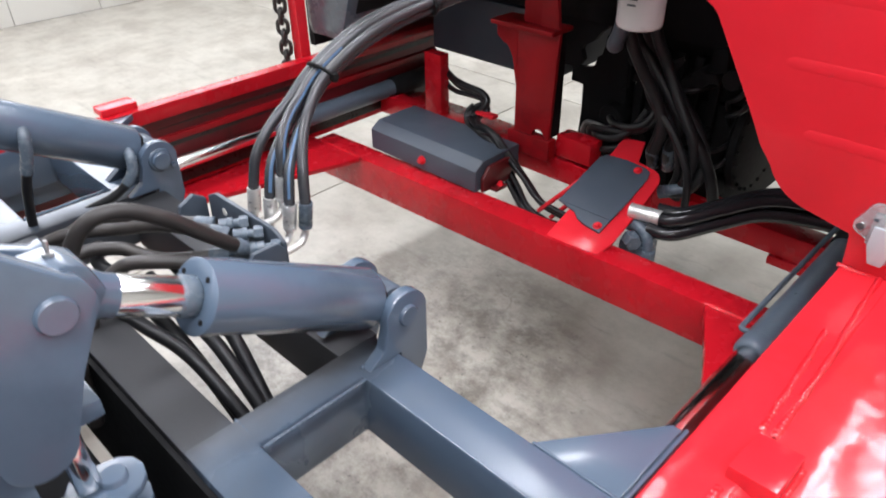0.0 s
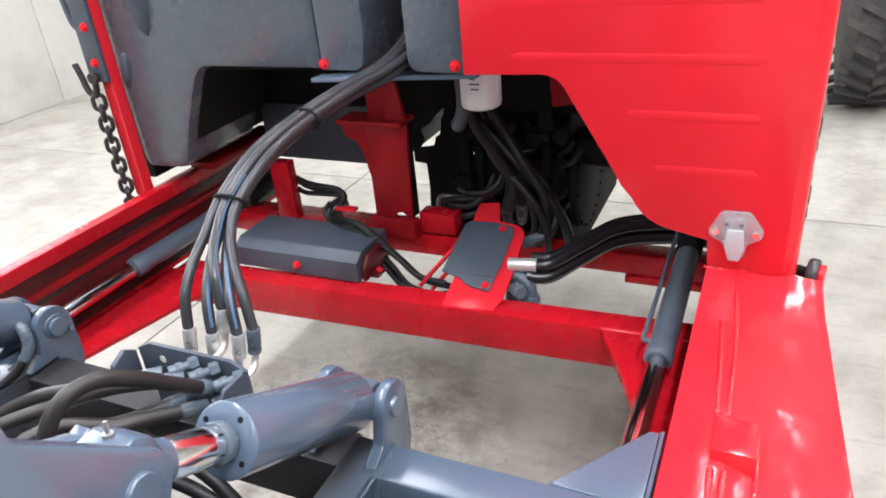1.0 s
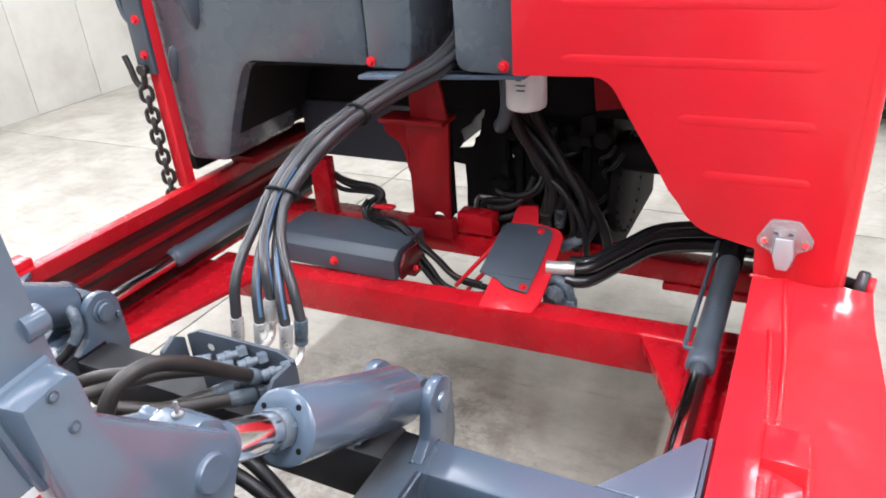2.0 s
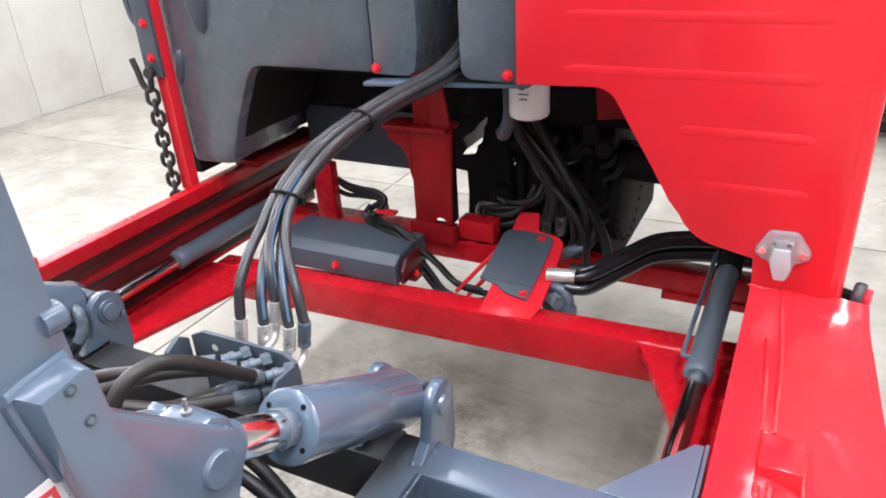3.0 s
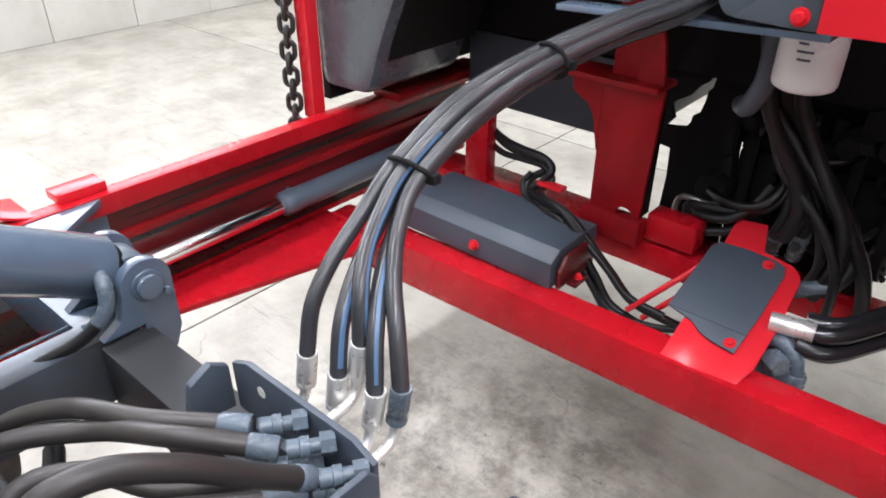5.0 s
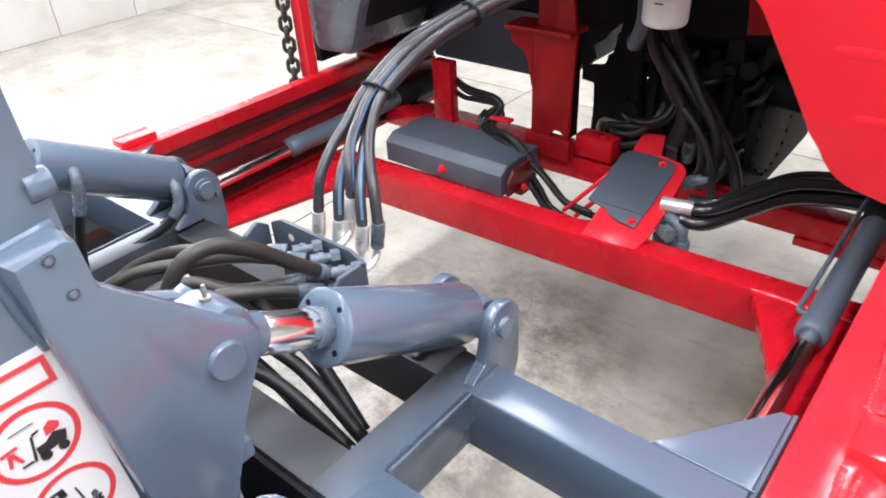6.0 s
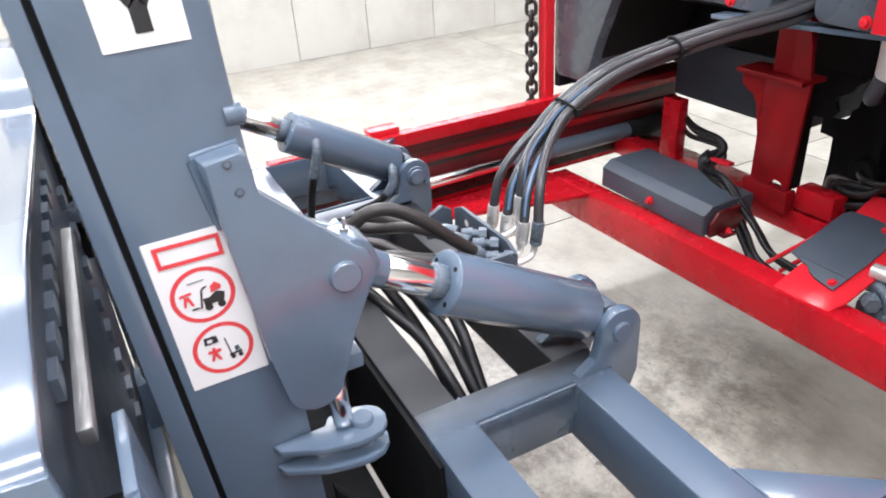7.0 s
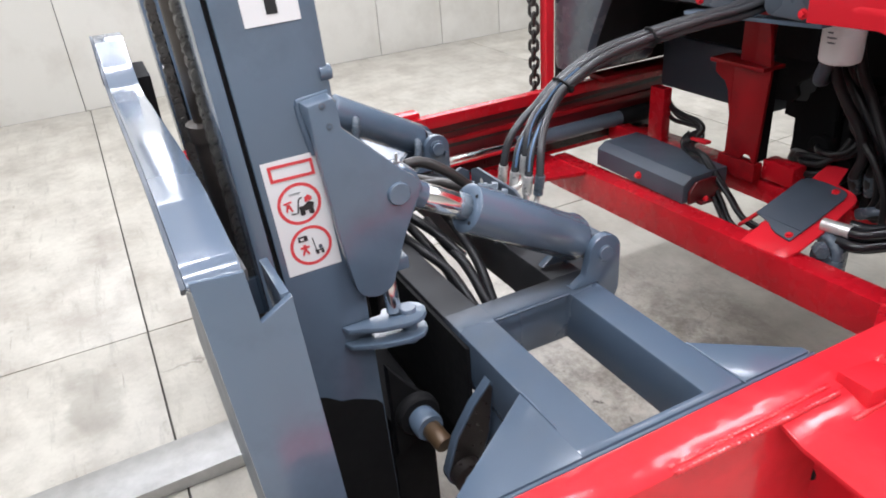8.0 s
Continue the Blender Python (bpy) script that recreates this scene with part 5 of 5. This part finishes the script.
for k, (dy, dz) in enumerate(((0.0, 0.012), (0.03, -0.018), (-0.012, -0.024), (0.035, 0.016))):
    t, path = hose([(-0.40, 1.765 + dy, 0.645 + dz * 0.8), (-0.34, 1.785 + dy, 0.645 + dz), (-0.27, 1.87 + dy, 0.665 + dz), (-0.19, 1.96 + dy, 0.685 + dz), (-0.06, 2.03 + dy, 0.68 + dz), (0.07, 2.05 + dy, 0.67 + dz)], 0.0178, "thick glossy black hydraulic hose", mat_=GLOSSRUBBER, stripe=(-0.8, -0.4) if k == 1 else None)
    if k < 2:
        part("ferrule", R((-0.455, 1.755 + dy, 0.645 + dz * 0.8), (-0.375, 1.772 + dy, 0.645 + dz * 0.8), 0.0195, 20), ZINC if k == 0 else FITGREY, t, "zinc ferrule")


# ---- engine bay ----
def engine():
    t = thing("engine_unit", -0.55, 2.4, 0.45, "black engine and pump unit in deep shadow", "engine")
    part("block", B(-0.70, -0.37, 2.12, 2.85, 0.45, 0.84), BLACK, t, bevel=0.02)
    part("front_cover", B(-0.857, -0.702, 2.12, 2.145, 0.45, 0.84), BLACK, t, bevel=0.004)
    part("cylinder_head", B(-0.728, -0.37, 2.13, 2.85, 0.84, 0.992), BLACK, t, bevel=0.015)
    # black bulk added to fill the dark upper bay and stop light from behind
    part("bay_dark_fill", B(-1.6, 0.24, 2.08, 2.9, 0.9915, 1.75), BLACK, t, bevel=0.01)
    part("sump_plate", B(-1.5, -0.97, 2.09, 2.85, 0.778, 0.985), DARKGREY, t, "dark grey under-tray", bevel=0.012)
    # unseen lid, added to keep lamp light out of the bay
    part("bay_light_lid", B(-1.62, 0.26, 1.68, 2.95, 1.755, 1.78), DARKGREY, t)
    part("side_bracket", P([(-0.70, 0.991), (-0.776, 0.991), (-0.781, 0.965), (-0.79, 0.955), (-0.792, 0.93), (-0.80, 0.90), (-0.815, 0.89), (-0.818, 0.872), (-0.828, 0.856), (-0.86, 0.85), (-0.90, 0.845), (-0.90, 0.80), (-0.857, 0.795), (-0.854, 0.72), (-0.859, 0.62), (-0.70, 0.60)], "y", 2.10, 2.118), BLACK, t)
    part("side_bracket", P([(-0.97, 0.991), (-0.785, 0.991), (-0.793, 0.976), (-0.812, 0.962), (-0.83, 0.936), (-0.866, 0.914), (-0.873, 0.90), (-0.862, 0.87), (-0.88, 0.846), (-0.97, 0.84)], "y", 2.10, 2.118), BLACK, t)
    part("inner_plate", P([(-0.41, 1.14), (-0.28, 1.14), (-0.26, 1.05), (-0.40, 1.03)], "y", 2.03, 2.045), REDSHADE, t, "dull red inner plate")
    part("fuel_pipe", tube(bmesh.new(), spline([(-0.776, 2.0, 0.66), (-0.777, 2.0, 0.705), (-0.765, 2.0, 0.729), (-0.735, 2.0, 0.732), (-0.70, 2.0, 0.731), (-0.66, 2.02, 0.735)], 6), 0.0075, 10), STEEL, t, "grey steel fuel pipe")
    rng = random.Random(5)
    for k in range(26):
        x, z, y = rng.uniform(-0.72, -0.38), rng.uniform(0.60, 0.98), rng.uniform(2.04, 2.09)
        a, b = rng.uniform(0.012, 0.04), rng.uniform(0.012, 0.05)
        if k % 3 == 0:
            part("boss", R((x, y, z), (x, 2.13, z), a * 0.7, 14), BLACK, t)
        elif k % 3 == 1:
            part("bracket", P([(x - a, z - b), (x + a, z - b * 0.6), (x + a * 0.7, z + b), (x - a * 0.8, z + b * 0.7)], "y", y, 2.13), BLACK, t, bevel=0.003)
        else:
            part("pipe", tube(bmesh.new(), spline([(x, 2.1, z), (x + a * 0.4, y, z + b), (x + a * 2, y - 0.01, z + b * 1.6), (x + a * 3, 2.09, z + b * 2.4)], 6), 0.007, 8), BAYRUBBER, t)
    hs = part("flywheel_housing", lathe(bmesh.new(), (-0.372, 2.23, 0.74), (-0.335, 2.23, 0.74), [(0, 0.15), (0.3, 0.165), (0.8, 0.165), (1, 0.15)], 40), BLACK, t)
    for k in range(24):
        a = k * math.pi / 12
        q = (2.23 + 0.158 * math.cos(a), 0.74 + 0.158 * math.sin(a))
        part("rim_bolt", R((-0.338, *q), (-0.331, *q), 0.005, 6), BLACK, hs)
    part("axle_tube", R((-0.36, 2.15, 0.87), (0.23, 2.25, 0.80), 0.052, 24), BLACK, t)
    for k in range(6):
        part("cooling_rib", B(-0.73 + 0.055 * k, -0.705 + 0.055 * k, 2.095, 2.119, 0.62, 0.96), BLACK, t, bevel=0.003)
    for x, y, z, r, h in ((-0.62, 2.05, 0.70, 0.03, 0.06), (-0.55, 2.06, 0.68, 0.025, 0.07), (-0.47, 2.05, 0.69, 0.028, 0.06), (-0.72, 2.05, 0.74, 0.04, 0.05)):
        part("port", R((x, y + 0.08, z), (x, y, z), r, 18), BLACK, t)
    f = thing("oil_filter", -0.517, 1.785, 1.094, "white spin-on oil filter canister with printed bars", "filter")
    bm = bmesh.new()
    lathe(bm, (-0.517, 1.785, 1.101), (-0.517, 1.785, 1.222), [(0, 0.041), (0.04, 0.05), (0.1, 0.053), (1, 0.053)], 36)
    part("canister", bm, FILTERW, f)
    part("head", R((-0.517, 1.785, 1.22), (-0.517, 1.785, 1.30), 0.056, 24), BLACK, f)
    for k, (a, w) in enumerate(((-1.75, 0.3), (-1.75, 0.5), (-1.7, 0.4))):
        bm = bmesh.new()
        z = 1.185 - 0.013 * k
        n = 8
        lo = [bm.verts.new((-0.517 + 0.0534 * math.cos(a + w * i / n), 1.785 + 0.0534 * math.sin(a + w * i / n), z)) for i in range(n + 1)]
        hi = [bm.verts.new((v.co.x, v.co.y, z + 0.004)) for v in lo]
        for i in range(n):
            bm.faces.new((lo[i], lo[i + 1], hi[i + 1], hi[i]))
        part("print_bar", bm, DARKGREY, f)


engine()

BAY_HOSES = [
    [(-0.60, 1.85, 1.25), (-0.61, 1.93, 1.06), (-0.60, 1.98, 0.99), (-0.525, 1.98, 0.9), (-0.44, 1.97, 0.82), (-0.375, 1.97, 0.74), (-0.345, 1.98, 0.66), (-0.33, 2.0, 0.545)],
    [(-0.57, 1.86, 1.25), (-0.58, 1.94, 1.06), (-0.57, 2.0, 0.98), (-0.50, 2.0, 0.89), (-0.42, 2.0, 0.80), (-0.38, 1.98, 0.72), (-0.40, 1.95, 0.655), (-0.47, 1.93, 0.63)],
    [(-0.63, 1.86, 1.25), (-0.62, 1.96, 1.05), (-0.58, 2.01, 0.95), (-0.52, 2.01, 0.87), (-0.48, 2.0, 0.80), (-0.49, 1.99, 0.73), (-0.5, 2.02, 0.66)],
    [(-0.64, 1.88, 1.25), (-0.63, 2.0, 1.04), (-0.60, 2.02, 0.93), (-0.555, 2.02, 0.85), (-0.53, 2.0, 0.78), (-0.54, 1.99, 0.71), (-0.55, 2.03, 0.65)],
    [(-0.74, 2.0, 0.67), (-0.742, 1.985, 0.72), (-0.70, 1.975, 0.735), (-0.63, 1.98, 0.745), (-0.56, 1.99, 0.78), (-0.53, 2.02, 0.85)],
    [(-0.72, 2.05, 0.74), (-0.66, 1.98, 0.76), (-0.60, 1.97, 0.77), (-0.56, 1.99, 0.80), (-0.54, 2.04, 0.88)],
    [(-0.595, 1.83, 1.25), (-0.596, 1.85, 1.119), (-0.602, 1.855, 1.067), (-0.625, 1.87, 1.02), (-0.655, 1.93, 1.0)],
    [(-0.545, 1.86, 1.25), (-0.555, 1.94, 1.06), (-0.535, 1.98, 0.97), (-0.47, 1.97, 0.87), (-0.41, 1.96, 0.78), (-0.405, 1.95, 0.70), (-0.43, 1.95, 0.62)],
    [(-0.61, 1.84, 1.22), (-0.60, 1.90, 1.04), (-0.57, 1.93, 0.95), (-0.525, 1.95, 0.87), (-0.50, 1.95, 0.80), (-0.515, 1.95, 0.73)],
    [(-0.60, 2.0, 0.93), (-0.55, 1.96, 0.87), (-0.46, 1.94, 0.80), (-0.40, 1.93, 0.71), (-0.39, 1.93, 0.62), (-0.40, 1.95, 0.54)],
    [(-0.58, 2.0, 0.90), (-0.51, 1.97, 0.84), (-0.455, 1.95, 0.78), (-0.435, 1.95, 0.70), (-0.45, 1.95, 0.63)],
    [(-0.75, 2.02, 0.71), (-0.70, 1.96, 0.72), (-0.64, 1.96, 0.73), (-0.60, 1.98, 0.765), (-0.575, 2.0, 0.82)],
    [(-0.80, 2.04, 0.66), (-0.74, 1.97, 0.67), (-0.66, 1.96, 0.69), (-0.60, 1.99, 0.71)],
]
for k, p in enumerate(BAY_HOSES):
    t, path = hose(p, 0.0155 if k < 4 or k in (7, 8) else 0.02 if k == 6 else 0.0105, "black hydraulic hose inside the engine bay", group="engine bay hoses", mat_=BAYRUBBER if k != 6 else DARKGREY)
    if k in (1, 2, 3):
        part("ferrule", R(path[-12], path[-1], 0.0185, 16), FITGREY, t, "dark painted ferrule")
LOOP_HOSES = [
    [(-1.36, 1.98, 0.785), (-1.25, 1.93, 0.768), (-1.176, 1.91, 0.765), (-1.10, 1.90, 0.765), (-1.062, 1.89, 0.748), (-1.075, 1.875, 0.715), (-1.10, 1.86, 0.69), (-1.05, 1.83, 0.69), (-1.0, 1.81, 0.70), (-0.945, 1.80, 0.69), (-0.89, 1.80, 0.645), (-0.82, 1.80, 0.585), (-0.76, 1.80, 0.535), (-0.67, 1.81, 0.515), (-0.60, 1.83, 0.50)],
    [(-1.36, 2.0, 0.765), (-1.25, 1.94, 0.752), (-1.18, 1.92, 0.75), (-1.12, 1.91, 0.755), (-1.085, 1.905, 0.735), (-1.125, 1.89, 0.70), (-1.11, 1.86, 0.67), (-1.05, 1.83, 0.66), (-0.98, 1.81, 0.67), (-0.92, 1.80, 0.63), (-0.86, 1.80, 0.56), (-0.81, 1.80, 0.50), (-0.72, 1.81, 0.47)],
    [(-1.36, 1.99, 0.735), (-1.25, 1.93, 0.728), (-1.17, 1.915, 0.735), (-1.09, 1.90, 0.742), (-1.055, 1.885, 0.72), (-1.07, 1.86, 0.70), (-1.03, 1.82, 0.70), (-0.97, 1.80, 0.70), (-0.91, 1.79, 0.66), (-0.83, 1.79, 0.60), (-0.77, 1.79, 0.55), (-0.68, 1.80, 0.53)],
    [(-1.12, 1.89, 0.72), (-1.135, 1.875, 0.69), (-1.10, 1.85, 0.66), (-1.03, 1.82, 0.65), (-0.96, 1.80, 0.64), (-0.92, 1.79, 0.60), (-0.86, 1.79, 0.54), (-0.80, 1.79, 0.49), (-0.70, 1.80, 0.49), (-0.63, 1.81, 0.51)],
    [(-0.93, 1.79, 0.61), (-0.90, 1.785, 0.59), (-0.85, 1.785, 0.53), (-0.80, 1.785, 0.475), (-0.74, 1.79, 0.46), (-0.66, 1.80, 0.48)],
]
for k, p in enumerate(LOOP_HOSES):
    hose(p, 0.0105 if k < 2 else 0.0085, "black corrugated cable sleeve looping over the red tie bar", group="cable sleeves", mat_=BAYRUBBER)
clip = thing("hose_clip", -1.045, 1.87, 0.709, "red steel hose clip", "clip")
part("strap", B(-1.082, -1.01, 1.855, 1.885, 0.709, 0.719), RED, clip, bevel=0.003)


def chain_link(t, p, turn, L=0.061, wd=0.046, r=0.0068):
    path = [Vector((math.cos(a) * (wd / 2 - r), 0, math.sin(a) * (wd / 2 - r) + (L / 2 - wd / 2 if math.sin(a) > 0 else -(L / 2 - wd / 2)))) for a in (k * 2 * math.pi / 20 + 0.01 for k in range(21))]
    m = Matrix.Translation(p) @ Matrix.Rotation(turn, 4, "Z")
    part("link", tube(bmesh.new(), [m @ v for v in path], r, 8), BLACKSTEEL, t)


def safety_chain(x, y, z1, z0, label):
    t = thing("safety_chain", x, y, z1, label, "chain", "safety chains")
    k, z = 0, z1
    while z > z0:
        chain_link(t, (x + 0.002 * math.sin(k), y, z), 0.75 + (math.pi / 2 if k % 2 else 0))
        z -= 0.0335
        k += 1
    return t


ch = safety_chain(-1.664, 1.578, 1.13, 0.70, "dark steel safety chain hanging from a hook on the red post")
part("hook", tube(bmesh.new(), spline([(-1.713, 1.575, 1.245), (-1.70, 1.575, 1.205), (-1.692, 1.575, 1.17), (-1.676, 1.578, 1.15), (-1.657, 1.575, 1.162), (-1.65, 1.575, 1.20)], 6), 0.0095, 12), BLACKSTEEL, ch)
part("hook_eye", R((-1.652, 1.586, 1.205), (-1.648, 1.564, 1.205), 0.017, 16), BLACKSTEEL, ch)
safety_chain(0.282, 2.2, 1.0, 0.62, "dark steel safety chain hanging beside the red cover")


def latch():
    t = thing("cover_latch", 0.138, 1.55, 0.94, "clear plastic latch on the red cover", "latch")
    y = 1.554
    o = [(0.08, 0.933), (0.10, 0.972), (0.106, 0.977), (0.155, 0.978), (0.163, 0.972), (0.187, 0.94), (0.186, 0.922), (0.177, 0.916), (0.159, 0.906), (0.154, 0.876), (0.148, 0.870), (0.124, 0.870), (0.118, 0.876), (0.110, 0.906), (0.09, 0.914), (0.081, 0.922)]
    part("body", P(o, "y", y - 0.012, y), CLEAR, t, bevel=0.004)
    part("bezel", P([(0.108, 0.905), (0.154, 0.905), (0.152, 0.966), (0.110, 0.966)], "y", y - 0.022, y - 0.0125), CLEAR, t, bevel=0.003)
    part("pull_tab", P([(0.116, 0.945), (0.148, 0.945), (0.154, 0.905), (0.146, 0.874), (0.124, 0.874), (0.114, 0.905)], "y", y - 0.03, y - 0.0225), LATCHGREY, t, "milky grey pull tab", bevel=0.003)
    for x in (0.115, 0.143):
        part("slot", B(x - 0.004, x + 0.004, y - 0.0235, y - 0.0222, 0.952, 0.957), DARKGREY, t)
    for x in (0.094, 0.172):
        part("rivet", R((x, y - 0.0125, 0.932), (x, y - 0.018, 0.932), 0.008, 14), CHROME, t)
    lamp = thing("marker_lamp", 0.285, 1.62, 0.81, "small round red marker lamp in black rubber", "lamp")
    part("stalk", R((0.262, 1.63, 0.815), (0.285, 1.62, 0.815), 0.012, 14), BLACK, lamp)
    part("rubber_ring", R((0.283, 1.62, 0.815), (0.305, 1.615, 0.815), 0.034, 24), RUBBER, lamp)
    part("red_lens", R((0.303, 1.615, 0.815), (0.318, 1.612, 0.815), 0.024, 24), RED, lamp, "red lens")


latch()


def mast_chain(x, y0, z0, y1, z1, label):
    t = thing("leaf_chain", x, y0, z0, label, "chain", "mast chains")
    n = int((Vector((0, y1, z1)) - Vector((0, y0, z0))).length / 0.0205)
    for k in range(n):
        p = Vector((x, y0, z0)).lerp(Vector((x, y1, z1)), k / n)
        bm = bmesh.new()
        for j in range(-1, 2):
            o = j * 0.010 + (0.005 if k % 2 else 0)
            prism(bm, [(p.y + 0.0135 * math.cos(q) * 0.8, p.z + 0.0145 * math.sin(q)) for q in (i * math.pi / 4 + 0.39 for i in range(8))], "x", p.x + o - 0.002, p.x + o + 0.002)
        rod(bm, (p.x - 0.0165, p.y, p.z), (p.x + 0.0175, p.y, p.z), 0.0052, 10)
        part("link", bm, OILSTEEL, t)
    part("anchor", B(x - 0.02, x + 0.02, y0 - 0.02, y0 + 0.02, z0 - 0.09, z0 - 0.012), BLUEGREY, t, bevel=0.003)
    return t


mast_chain(-0.475, 0.168, 1.02, 0.137, 1.9, "oily brown leaf chain lifting the fork carriage")
mast_chain(-0.86, 0.16, 1.0, 0.136, 1.9, "oily brown leaf chain lifting the fork carriage")


def lift_ram():
    t = thing("lift_ram", -0.67, 0.2, 0.3, "dark brown oily lift ram between the mast chains", "cylinder")
    part("barrel", lathe(bmesh.new(), (-0.67, 0.222, 0.3), (-0.67, 0.185, 1.25), [(0, 0.04), (0.96, 0.04), (0.962, 0.046), (0.995, 0.046), (1, 0.03)], 28), RAMBROWN, t)
    part("ram_rod", R((-0.67, 0.185, 1.245), (-0.67, 0.16, 1.9), 0.03, 24), RAMBROWN, t, "dark oily ram rod")


lift_ram()


def other_tyre():
    t = thing("tractor_wheel", 0.73, 5.68, 0.0, "large lugged black rubber wheel of a parked machine", "wheel")
    bm = bmesh.new()
    lathe(bm, (0.53, 5.68, 0.62), (0.93, 5.68, 0.62), [(0, 0.35), (0.05, 0.5), (0.15, 0.58), (0.5, 0.59), (0.85, 0.58), (0.95, 0.5), (1, 0.35)], 64)
    part("tyre", bm, TYRE, t)
    for k in range(30):
        for s in (-1, 1):
            a = 2 * math.pi * (k + (0.5 if s > 0 else 0)) / 30
            bm = bmesh.new()
            box(bm, 0.0, 0.205, -0.02, 0.02, 0.575, 0.62)
            m = Matrix.Translation((0.73, 5.68, 0.62)) @ Matrix.Rotation(a, 4, "X") @ Matrix.Scale(s, 4, (1, 0, 0))
            for v in bm.verts:
                v.co.y += abs(v.co.x) * 0.55
                v.co = m @ v.co
            part("lug", bm, TYRE, t)


other_tyre()
